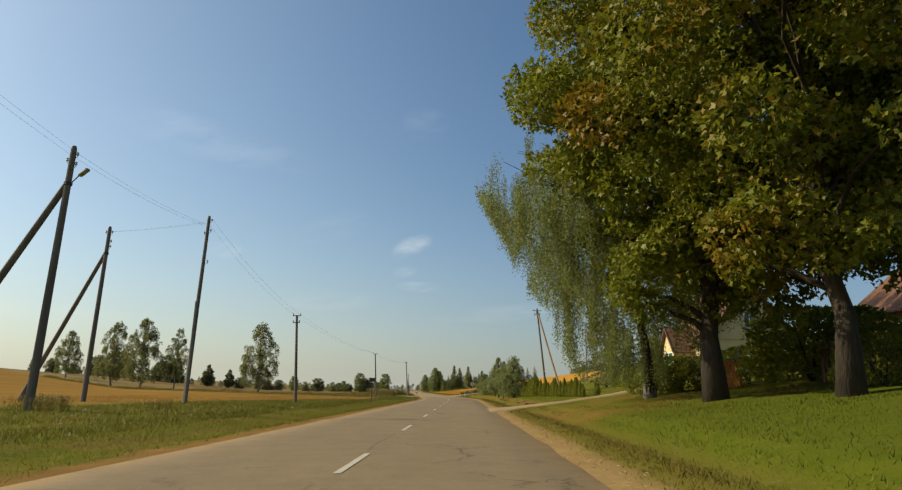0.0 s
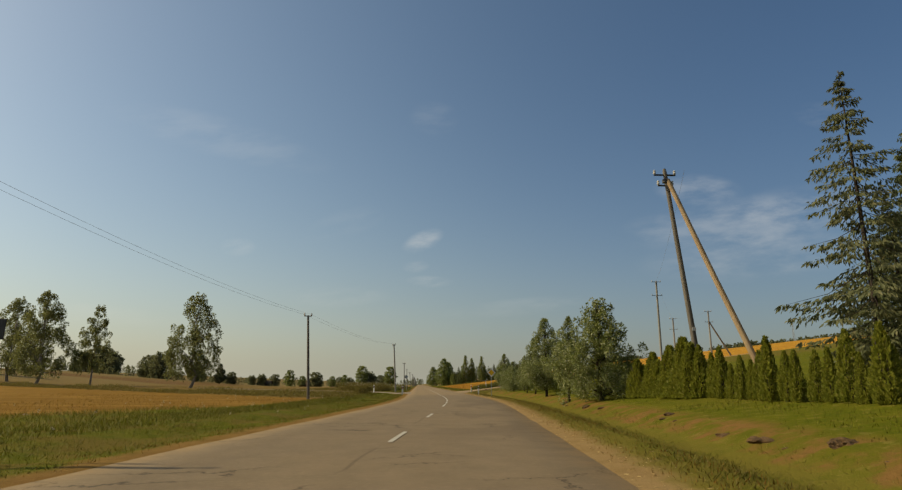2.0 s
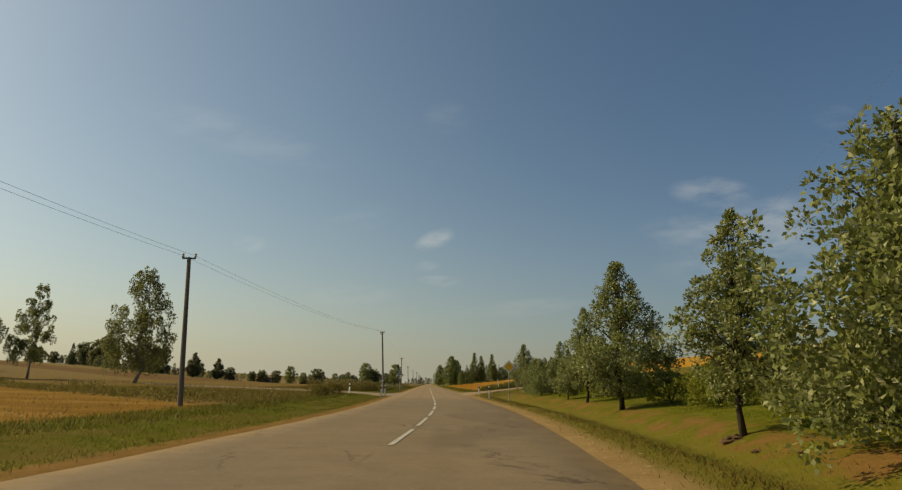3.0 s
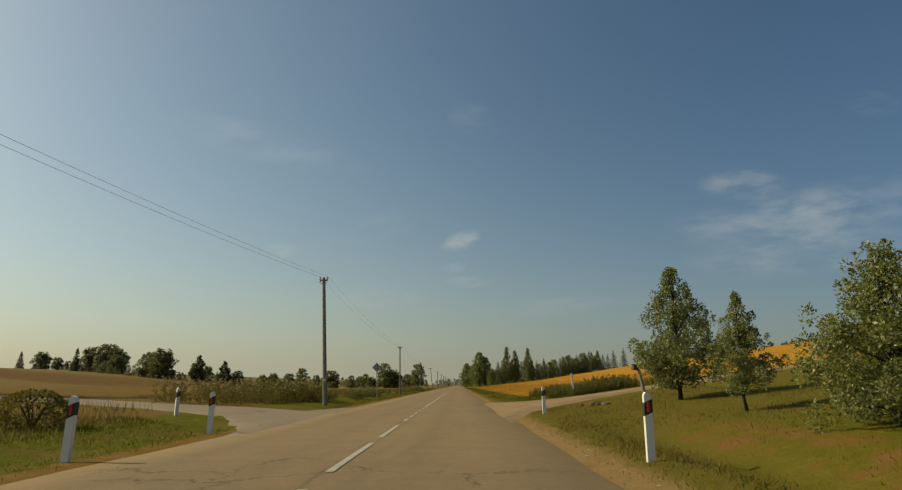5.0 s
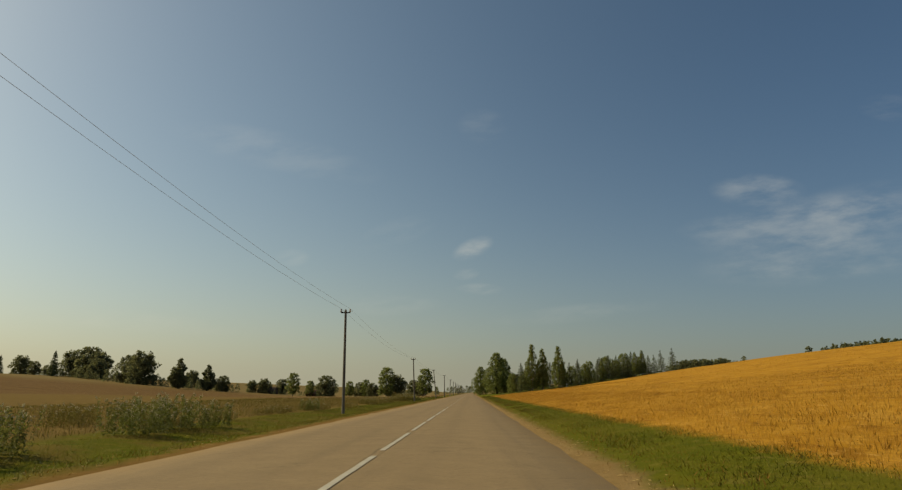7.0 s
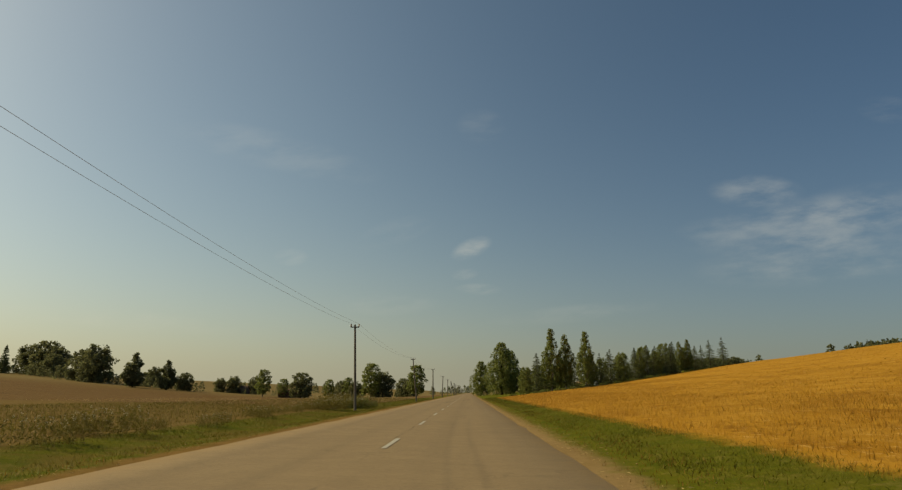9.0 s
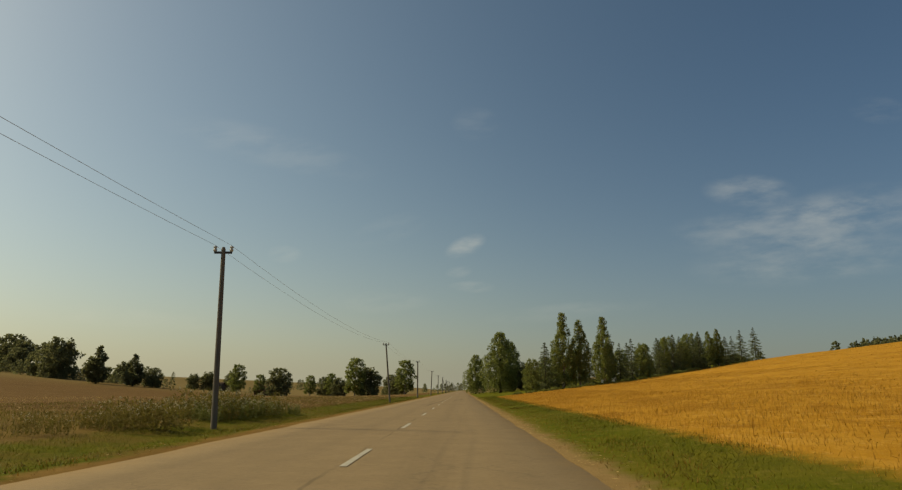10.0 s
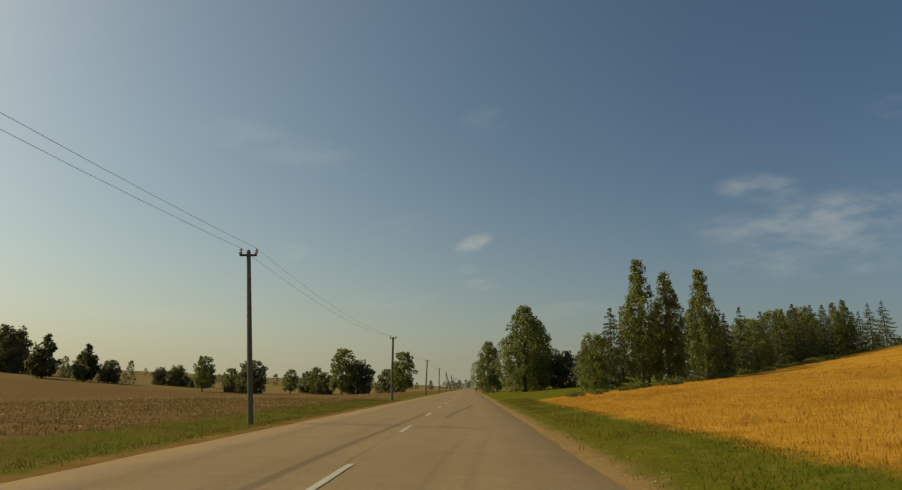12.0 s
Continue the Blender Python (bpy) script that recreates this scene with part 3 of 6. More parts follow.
def leafy_tree(tall, spread, foot, leaves, leaf, trunk_r, shape, clumps=60, clump_r=0.22, trunk_mat="bark", leaf_mat="far_leaf", droop=0.3, lean=0.0, aspect=0.75, flat=0.8, limbs=14, split=False, jag=(0.86, 1.1), lobed=False):
    """trunk and crown meshes: foot is where the crown begins, shape(h) its half width along its height, 0 to 1"""
    trunk, centres, rads, branches = Geo(), [], [], []
    top = np.array([lean * tall, 0.0, tall])
    for _ in range(clumps):
        h = rng.uniform(0.02, 0.98)
        a = rng.uniform(0, 2 * np.pi)
        r = shape(h) * spread * (rng.uniform(0.55, 1.0) if rng.random() < 0.78 else rng.uniform(0.0, 0.55)) * rng.uniform(*jag)
        z = foot + h * (tall - foot)
        centres.append((math.cos(a) * r + lean * z, math.sin(a) * r, z))
        rads.append(clump_r * spread * rng.uniform(0.6, 1.25) * (0.3 + 0.7 * shape(h)))
    centres, rads = np.array(centres), np.array(rads)
    pts, rad = [], []
    for i in range(8):
        t = i / 7
        pts.append((top[0] * t * 0.9 + rng.normal(0, 0.015 * tall) * (0 < i < 7), rng.normal(0, 0.012 * tall) * (0 < i < 7), tall * 0.9 * t - (0.15 if i == 0 else 0)))
        rad.append(trunk_r * (1.35 if i == 0 else 1.0) * (1 - 0.88 * t))
    trunk.tube(pts, rad, 10)
    for c in centres[rng.permutation(clumps)[:limbs]]:
        z0 = max(foot * 0.75, min(c[2] * rng.uniform(0.55, 0.85), tall * 0.8))
        t = z0 / (tall * 0.9)
        own = Geo() if split else trunk
        limb(own, (top[0] * t * 0.9, 0, z0), c, trunk_r * 0.42 * (1 - 0.6 * t), trunk_r * 0.08)
        if split:
            branches.append(own.data("branch", M[trunk_mat], True))
    weight = rads ** 2
    pick = rng.choice(clumps, leaves, p=weight / weight.sum())
    d = unit(rng.normal(size=(leaves, 3)) + np.array([0, 0, 0.35]))
    off = d * (rads[pick] * rng.uniform(0.35, 1.0, leaves) ** 0.6)[:, None]
    off[:, 2] *= flat
    base = centres[pick] + off
    way = d * 0.7 + rng.normal(size=(leaves, 3)) * 0.6 - np.array([0, 0, droop])
    size = leaf * rng.uniform(0.6, 1.3, leaves)
    crown = raw_mesh("crown", lobed_leaves(base, way, size, size * aspect), 6, M[leaf_mat]) if lobed else raw_mesh("crown", kites(base, way, size, size * aspect), 4, M[leaf_mat])
    return (trunk.data("trunk", M[trunk_mat], True), crown, *branches)


def weeping_tree(tall, spread, foot, strands, leaf, trunk_r, low=0.05, reach=(1.5, 5.0), leaf_step=0.09, leaf_mat="birch", lean=0.0, rise=0.0, arms=26, split=False, rim=0.70, shift=0.0, lift=None):
    """a birch with hanging twigs: leaves strung down from arched limbs"""
    trunk, branches = Geo(), []
    pts = [(lean * tall * (i / 7) ** 1.5 + rng.normal(0, 0.12) * (0 < i < 7), rng.normal(0, 0.12) * (0 < i < 7), tall * 0.93 * i / 7 - (0.2 if i == 0 else 0)) for i in range(8)]
    trunk.tube(pts, [trunk_r * (1.3 if i == 0 else 1) * (1 - 0.9 * i / 7) for i in range(8)], 10)

    def under(a, way=0.0):
        """how low the twigs hang, higher towards the crown's rim, and on one side where lift = (mean, swing, heading, inner radius, rise on the garden side)"""
        if lift:
            return foot + (lift[0] + lift[1] * max(0.0, math.cos(way - lift[2]))) * max(0.0, a * spread - lift[3]) + lift[4] * smooth(0.1, 0.3, a) * max(0.0, math.cos(way - 0.2)) ** 0.5
        return foot + rise * (2.6 * smooth(0.2, 0.42, a) + 1.5 * a + 12 * max(0.0, a - 0.45) ** 1.2)

    def over(a):
        return tall * (1 - (1 - rim) * a ** 1.6)

    for _ in range(arms):
        a, r = rng.uniform(0, 2 * np.pi), rng.uniform(0.25, 0.92)
        z = under(r, a) + (over(r) - under(r, a)) * rng.uniform(0.55, 0.95)
        t = max(0.22, z / tall - 0.2)
        own = Geo() if split else trunk
        limb(own, (lean * tall * t ** 1.5, 0, tall * 0.93 * t), (math.cos(a) * r * spread + shift * r, math.sin(a) * r * spread, z), trunk_r * 0.4 * (1.1 - t), trunk_r * 0.05, sag=0.16)
        if split:
            branches.append(own.data("branch", M["birch_bark"], True))
    all_base, all_way = [], []
    tufts = [(rng.uniform(0, 2 * np.pi), rng.uniform(0.05, 1.0) ** 0.6, rng.uniform(0.10, 1.0) ** 1.5) for _ in range(strands // (22 if lift else 6))]
    for k in range(strands):
        a, r, level = tufts[k % len(tufts)]
        a, r = a + rng.normal(0, 0.03 if lift else 0.07), min(1.0, max(0.02, r + rng.normal(0, 0.016 if lift else 0.035)))
        lo, hi = under(r, a) + tall * low * rng.uniform(0, 1), over(r)
        if hi - lo < 0.6:
            continue
        z = lo + (hi - lo) * (level if lift else rng.uniform(0.12, 1.0) ** 0.75) + (rng.normal(0, 0.35) if lift else 0.0)
        if z - lo < 0.3:
            continue
        drop = min(rng.uniform(*reach), z - lo)
        n = max(3, int(drop / leaf_step))
        s = np.arange(n)[:, None] * leaf_step
        sway = rng.normal(0, 0.09, 2)
        p = np.array([math.cos(a) * r * spread + shift * r, math.sin(a) * r * spread, z])
        all_base.append(p + np.concatenate([sway[0] * s ** 0.7, sway[1] * s ** 0.7, -s], axis=1) + rng.normal(0, 0.05, (n, 3)))
        all_way.append(rng.normal(size=(n, 3)) * 0.8 + np.array([0, 0, -0.9]))
    base, way = np.concatenate(all_base), np.concatenate(all_way)
    size = leaf * rng.uniform(0.6, 1.3, len(base))
    return (trunk.data("trunk", M["bark" if lift else "birch_bark"], True), raw_mesh("crown", kites(base, way, size, size * (0.5 if lift else 0.62)), 4, M[leaf_mat]), *branches)


def spruce_tree(tall, spread, foot, whorls, arms, sprays, trunk_r, spray=0.45, thin=1.0, rag=(0.75, 1.1), sag=0.42, mat="spruce"):
    """whorls of boughs that sag and lift at the tip, with sprays hanging from them"""
    trunk = Geo()
    trunk.tube([(0, 0, tall * i / 6 - (0.15 if i == 0 else 0)) for i in range(7)], [trunk_r * (1.02 - i / 6) + 0.01 for i in range(7)], 8)
    base, way, size = [], [], []
    for w in range(whorls):
        t = w / (whorls - 1)
        z0 = foot + (tall * 0.97 - foot) * t ** 0.95
        reach = spread * (1 - t) ** 0.85 * (0.72 + 0.28 * min(1.0, t / 0.15)) + 0.05 * spread
        for k in range(arms):
            if rng.random() > thin:
                continue
            a = 2 * np.pi * (k + rng.uniform(-0.35, 0.35)) / arms + w * 2.4
            z = z0 + rng.uniform(-0.6, 0.6) * (tall - foot) / whorls
            r = reach * rng.uniform(*rag)
            out = np.array([math.cos(a), math.sin(a), 0])
            side = np.array([-out[1], out[0], 0])
            down = sag * (1 - 1.5 * max(0.0, t - 0.35))
            bend = lambda q: z - r * down * (1.5 * q - 0.75 * q ** 2)
            if k % 2 == 0:
                trunk.tube([np.array([0, 0, z]), out * r * 0.45 + [0, 0, bend(0.45)], out * r * 0.9 + [0, 0, bend(0.9)]], [trunk_r * 0.16, trunk_r * 0.1, trunk_r * 0.04], 4, False)
            n = max(4, int(sprays * (0.25 + 0.75 * r / spread)))
            q = rng.uniform(0.10, 1.0, n) ** 0.8
            off = rng.normal(0, 0.13, n) * r * (0.35 + 0.9 * np.sin(np.pi * np.minimum(1.0, q)))
            p = out * (q * r)[:, None] + side * off[:, None]
            p[:, 2] = bend(q) - 0.25 * np.abs(off) + rng.normal(0, 0.008 * spread, n)
            base.append(p)
            way.append(out * rng.uniform(0.1, 0.7, n)[:, None] + side * (np.sign(off) * rng.uniform(0.1, 0.8, n))[:, None] + np.array([0, 0, -0.65]) + rng.normal(0, 0.22, (n, 3)))
            size.append(spray * (1.1 - 0.45 * t) * rng.uniform(0.55, 1.3, n))
    n = 14
    base.append(np.array([[0, 0, tall * (0.93 + 0.005 * i)] for i in range(n)]))
    way.append(rng.normal(0, 0.45, (n, 3)) + np.array([0, 0, 0.9]))
    size.append(np.full(n, spray * 0.45))
    base, way, size = np.concatenate(base), np.concatenate(way), np.concatenate(size)
    return trunk.data("trunk", M["bark"], True), raw_mesh("crown", kites(base, way, size, size * 0.34), 4, M[mat])


def bush_mesh(tall, spread, leaves, leaf, mat, pointed=False, upright=0.3, column=False):
    stem = Geo()
    for _ in range(5):
        a = rng.uniform(0, 2 * np.pi)
        stem.tube([(0, 0, -0.05), (math.cos(a) * spread * 0.25, math.sin(a) * spread * 0.25, tall * 0.45), (math.cos(a) * spread * 0.5, math.sin(a) * spread * 0.5, tall * 0.8)], [0.03 * spread + 0.008, 0.02 * spread + 0.005, 0.005], 5)
    h = rng.uniform(0.0, 1.0, leaves) ** (1.25 if pointed else 0.85)
    a = rng.uniform(0, 2 * np.pi, leaves)
    half = (1 - h) ** 0.75 * 0.95 + 0.05 if pointed else np.sqrt(np.maximum(0.03, 1 - (2 * h - 0.75) ** 2 / 1.6))
    if column:
        half = (0.75 + 0.25 * np.minimum(1.0, h / 0.25)) * (1 - h ** 1.9) * 0.9 + 0.10 * (1 - h)
    lump = 1 + 0.16 * np.sin(3 * a + 9 * h) + 0.12 * np.sin(7 * a - 6 * h)
    r = spread * half * lump * rng.uniform(0.55, 1.0, leaves) ** 0.5
    base = np.stack([np.cos(a) * r, np.sin(a) * r, h * tall], axis=1)
    way = np.stack([np.cos(a), np.sin(a), np.full(leaves, upright)], axis=1) + rng.normal(0, 0.5, (leaves, 3))
    size = leaf * rng.uniform(0.6, 1.3, leaves)
    return stem.data("stems", M["bark"], True), raw_mesh("leaves", kites(base, way, size, size * 0.6), 4, M[mat])


def plant(name, meshes, place, label, category, group="", turn=None, scale=1.0, names=("trunk", "crown")):
    t = rng.uniform(0, 2 * np.pi) if turn is None else turn
    ob = thing(name, place, label, category, group, t, scale=scale)
    for k, me in enumerate(meshes):
        part(names[k] if k < len(names) else "branch", me, None, ob)
    return ob


# ---- ground, road ----
def build_ground():
    us = [0.0]
    step = 0.55
    while us[-1] < 3200:
        us.append(us[-1] + step)
        if us[-1] > 12:
            step *= 1.16
    us = [-v for v in us[:0:-1]] + us
    ys = [-150, -100, -60, -35] + [-20 + 2.0 * i for i in range(175)]
    step = 2.5
    while ys[-1] < 4200:
        step *= 1.13
        ys.append(ys[-1] + step)
    verts, faces, uvs = [], [], []
    for y in ys:
        for u in us:
            z = profile(u, y)
            if abs(u) > 4.6:
                z += 0.06 * noise.noise((u * 0.35, y * 0.35, 0.0)) + (0.25 * noise.noise((u * 0.03, y * 0.03, 3.0)) if abs(u) > 25 else 0.0)
            z -= 0.06 if abs(u) < 3.6 else 0.0
            verts.append((centre(y) + u, y, z))
            uvs.append((u / 100, y / 100))
    w = len(us)
    for j in range(len(ys) - 1):
        for i in range(w - 1):
            faces.append((j * w + i, j * w + i + 1, (j + 1) * w + i + 1, (j + 1) * w + i))
    me = bpy.data.meshes.new("ground")
    me.from_pydata(verts, [], faces)
    layer = me.uv_layers.new(name="across_along")
    for loop in me.loops:
        layer.data[loop.index].uv = uvs[loop.vertex_index]
    me.materials.append(M["ground"])
    me.shade_smooth()
    return tagged(new("ground", me), "grass verges, golden stubble and brown fields on rolling land", "ground", kind="structure")


def ribbon(name, near, far, material, label, up=0.09, across=8):
    """a track laid over the ground between two edges, each a list of (u, y)"""
    steps = 24

    def walk_line(line, t):
        d = [0.0]
        for p, q in zip(line, line[1:]):
            d.append(d[-1] + math.dist(p, q))
        s = t * d[-1]
        for k in range(len(line) - 1):
            if s <= d[k + 1] or k == len(line) - 2:
                f = (s - d[k]) / max(1e-6, d[k + 1] - d[k])
                return tuple(p + (q - p) * f for p, q in zip(line[k], line[k + 1]))

    verts, faces = [], []
    for i in range(steps + 1):
        a, b = walk_line(near, i / steps), walk_line(far, i / steps)
        for k in range(across + 1):
            t = k / across
            u, y = a[0] + (b[0] - a[0]) * t, a[1] + (b[1] - a[1]) * t
            wob = 0.25 * noise.noise((u * 0.8, y * 0.8, 7.0)) if k in (0, across) else 0.0
            lift = (up if 0 < k < across else -0.12) if abs(u) > 3.75 else -0.008
            verts.append(spot(u, y + wob, lift + 0.03 * noise.noise((u, y, 2.0))))
    for i in range(steps):
        for k in range(across):
            n = i * (across + 1) + k
            faces.append((n, n + 1, n + across + 2, n + across + 1))
    me = bpy.data.meshes.new(name)
    me.from_pydata(verts, [], faces)
    me.materials.append(material)
    me.shade_smooth()
    return tagged(new(name, me), label, "track", kind="structure")


def build_road():
    ys = [-60.0 + 2.0 * i for i in range(220)]
    step = 2.5
    while ys[-1] < 3000:
        step *= 1.15
        ys.append(ys[-1] + step)
    us = [-3.95, -3.75, -2.6, -1.3, 0.0, 1.3, 2.6, 3.75, 3.95]
    zs = [-0.10, 0.0, 0.012, 0.022, 0.028, 0.022, 0.012, 0.0, -0.10]
    verts, faces, uvs = [], [], []
    for y in ys:
        wl, wr = 0.16 * noise.noise((y * 0.4, 1.0, 0.0)), 0.16 * noise.noise((y * 0.4, 9.0, 0.0))
        for k, (u, z) in enumerate(zip(us, zs)):
            v = u + (wl if k < 2 else wr if k > 6 else 0.0)
            verts.append((centre(y) + v, y, z + (0.006 * noise.noise((v, y * 0.5, 4.0)) if 0 < k < 8 else 0)))
            uvs.append((v / 100, y / 100))
    w = len(us)
    for j in range(len(ys) - 1):
        for i in range(w - 1):
            faces.append((j * w + i, j * w + i + 1, (j + 1) * w + i + 1, (j + 1) * w + i))
    me = bpy.data.meshes.new("road")
    me.from_pydata(verts, [], faces)
    layer = me.uv_layers.new(name="across_along")
    for loop in me.loops:
        layer.data[loop.index].uv = uvs[loop.vertex_index]
    me.materials.append(M["asphalt"])
    me.shade_smooth()
    return tagged(new("road", me), "two-lane country road of worn pinkish-grey asphalt", "road", kind="structure")


def build_markings(road):
    """the dashed middle line, longer and closer before the junction, unbroken just after it"""
    dashes = [(-0.75 + 9.55 * k, 2.8) for k in range(8)]
    dashes += [(77.0 + 5.5 * k, 4.1) for k in range(9)]
    dashes += [(127.2 + 2.5 * k, 1.4) for k in range(5)]
    dashes += [(140.0, 15.2)]
    dashes += [(155.9 + 6.5 * k, 5.4) for k in range(6)]
    dashes += [(205.2 + 9.45 * k, 2.8) for k in range(-1, 26)]
    for y0, length in dashes:
        g = Geo()
        n = max(2, int(length / 0.5))
        verts, faces = [], []
        for i in range(n + 1):
            y = y0 + length * i / n
            for u in (-0.055, 0.055):
                e = u + 0.012 * noise.noise((u * 30, y * 3, 5.0))
                verts.append((centre(y) + e, y + (0.03 * noise.noise((u * 40, y, 1.0)) if i in (0, n) else 0), 0.037))
        for i in range(n):
            faces.append((2 * i, 2 * i + 1, 2 * i + 3, 2 * i + 2))
        g.add(verts, faces)
        tagged(part("road_line", g, M["paint"], road), "", "", kind="structure")


ground = build_ground()
road = build_road()
ribbon("driveway", [(3.4, 35.0), (3.9, 35.8), (5.2, 37.6), (8.0, 38.2), (12.6, 40.2), (17.0, 45.8), (22.0, 51.0)], [(3.4, 44.2), (3.9, 43.4), (5.2, 41.0), (8.0, 40.2), (11.4, 41.8), (15.2, 46.6), (20.0, 53.0)], M["track"], "pale dirt driveway curving up to the cream house")
ribbon("dirt_track", [(3.4, 126.5), (3.9, 127.5), (5.0, 132.5), (7.5, 136.0), (12.0, 138.6), (22.0, 142.0), (60.0, 152.0)], [(3.4, 151.0), (3.9, 150.0), (5.4, 143.5), (8.0, 140.4), (13.0, 142.4), (22.0, 145.6), (60.0, 156.0)], M["track"], "dusty dirt track climbing beside the stubble field")
ribbon("side_road", [(-3.3, 118.0), (-3.9, 121.5), (-5.6, 126.8), (-8.5, 131.0), (-12.5, 134.6), (-20.0, 140.0), (-60.0, 167.0)], [(-3.3, 143.0), (-3.9, 140.5), (-5.0, 138.0), (-7.4, 137.6), (-11.6, 139.7), (-19.5, 145.2), (-60.0, 174.0)], M["side"], "worn pale side road joining from the fields", up=0.04, across=10)

# ---- poles and wires ----
def insulator(parent, at, size=1.0):
    g = Geo()
    x, y, z = at
    g.tube([(x, y, z), (x, y, z + 0.05 * size), (x, y, z + 0.09 * size), (x, y, z + 0.13 * size), (x, y, z + 0.17 * size)], [0.035 * size, 0.06 * size, 0.035 * size, 0.055 * size, 0.02 * size], 8)
    part("insulator", g, M["porcelain"], parent)


def hook(parent, side, z, x=0.0, y=0.0, reach=0.22):
    g = Geo()
    g.tube([(x, y, z), (x + side * reach * 0.7, y, z), (x + side * reach, y, z + 0.03), (x + side * reach, y, z + 0.12)], [0.014, 0.014, 0.014, 0.012], 6)
    part("hook", g, M["dark_metal"], parent)
    insulator(parent, (x + side * reach, y, z + 0.1), 1.15)


TIPS = {}


def pole(place, tall, label, mat="wood_pole", r=0.13, hooks=(), arms=(), brace=None, brace_mat=None, lean=(0.0, 0.0), lamp=False, foot=None, group="roadside power poles"):
    ob = thing("power_pole", place, label, "power pole", group)
    TIPS[ob.name] = lean[0]
    g = Geo()
    g.tube([(lean[0] * t, lean[1] * t, -0.4 + (tall + 0.4) * t) for t in (0, 0.25, 0.5, 0.75, 0.985, 1.0)], [r * 1.12, r * 1.04, r * 0.95, r * 0.86, r * 0.78, r * 0.55], 12)
    part("shaft", g, M[mat], ob, soft=False)
    tx, ty = lean
    for side, z in hooks:
        hook(ob, side, z, tx, ty)
    for z, half in arms:
        g = Geo().box((2 * half, 0.07, 0.07), (tx, ty, z), bevel=0.01)
        part("crossarm", g, M["dark_metal"], ob)
        for x in (-half * 0.92, half * 0.92):
            insulator(ob, (tx + x, ty, z + 0.03), 1.2)
    if brace:
        bx, by, h, bz = brace
        g = Geo().tube([(bx, by, bz - 0.4), ((bx * 0.5 + tx * h / tall * 0.5), (by * 0.5 + ty * h / tall * 0.5), (h + bz - 0.4) / 2), (tx * h / tall + 0.05 * np.sign(bx), ty * h / tall + 0.05 * np.sign(by), h)], [r * 1.05, r * 0.95, r * 0.85], 10)
        part("brace", g, M[brace_mat or mat], ob, "slanting prop pole")
        g = Geo().tube([(tx, ty, h - 0.12), (tx, ty, h + 0.02)], [r * 1.12, r * 1.12], 12)
        part("clamp", g, M["dark_metal"], ob)
    if lamp:
        g = Geo().tube([(0.05, -0.02, lamp - 0.45), (0.35, -0.15, lamp - 0.2), (0.62, -0.28, lamp)], [0.03, 0.03, 0.028], 6)
        arm = part("lamp_arm", g, M["dark_metal"], ob)
        turn = Euler((0.0, -0.5, -0.4)).to_matrix()
        head = Geo().box((0.62, 0.26, 0.17), (0.86, -0.38, lamp + 0.12), turn, bevel=0.06)
        part("lamp_head", head, M["steel"], ob, "grey street lamp head")
    if foot:
        part("number_plate", Geo().box((0.16, 0.012, 0.14), (0.02 + lean[0] * (foot + 0.4) / (tall + 0.4), -r - 0.012, foot), bevel=0.002), M["white_paint"], ob, "small pale plate on the shaft")
    return ob


def sagging(name, a, b, sag, label, r=0.0055):
    a, b = Vector(a), Vector(b)
    g = Geo()
    pts = [a.lerp(b, t) - Vector((0, 0, 4 * sag * t * (1 - t))) for t in [i / 14 for i in range(15)]]
    g.tube(pts, [r] * 15, 4)
    me = g.data(name, M["wire"])
    return tagged(new(name, me), label, "power line wire", "overhead wires")


def gxy(x, y, up=0.0):
    return Vector((x, y, ground_at(x, y) + up))


WOOD = "dark weathered wooden power pole standing in the verge"
poles = []
poles.append((pole(gxy(-23.2, 28.2), 12.5, "dark wooden pole with slanting prop and street lamp", "wood_pole", 0.17, hooks=((1, 11.9), (1, 11.4), (-1, 11.6)), brace=(-5.6, 0.6, 10.6, 0.2), lamp=10.9), 12.3))
poles.append((pole(gxy(-29.0, 44.3), 12.6, "dark wooden pole with slanting prop in the grass", "wood_pole", 0.16, hooks=((1, 12.0), (-1, 12.0), (1, 11.3), (1, 10.9)), brace=(-5.2, 1.5, 10.6, 0.2)), 12.3))
poles.append((pole(gxy(-22.1, 44.2), 13.7, "tall wooden pole bolted to a pale concrete stub", "wood_pole", 0.15, hooks=((1, 13.2), (1, 12.4), (-1, 12.2), (1, 10.0)), lean=(0.25, 0.0)), 13.4))
stub = Geo().box((0.16, 0.18, 7.6), (0.1, -0.2, 3.4), bevel=0.03)
part("concrete_stub", stub, M["concrete"], poles[-1][0], "pale concrete stub")
line = [(-16.25, 54.7, 7.7, -0.45), (-10.95, 91.5, 6.5, -0.4), (-6.15, 143.5, 7.7, -0.5), (-5.75, 186.0, 6.1, -0.15), (-5.9, 233.7, 5.75, -0.3), (-5.25, 275.0, 5.7, -0.65)]
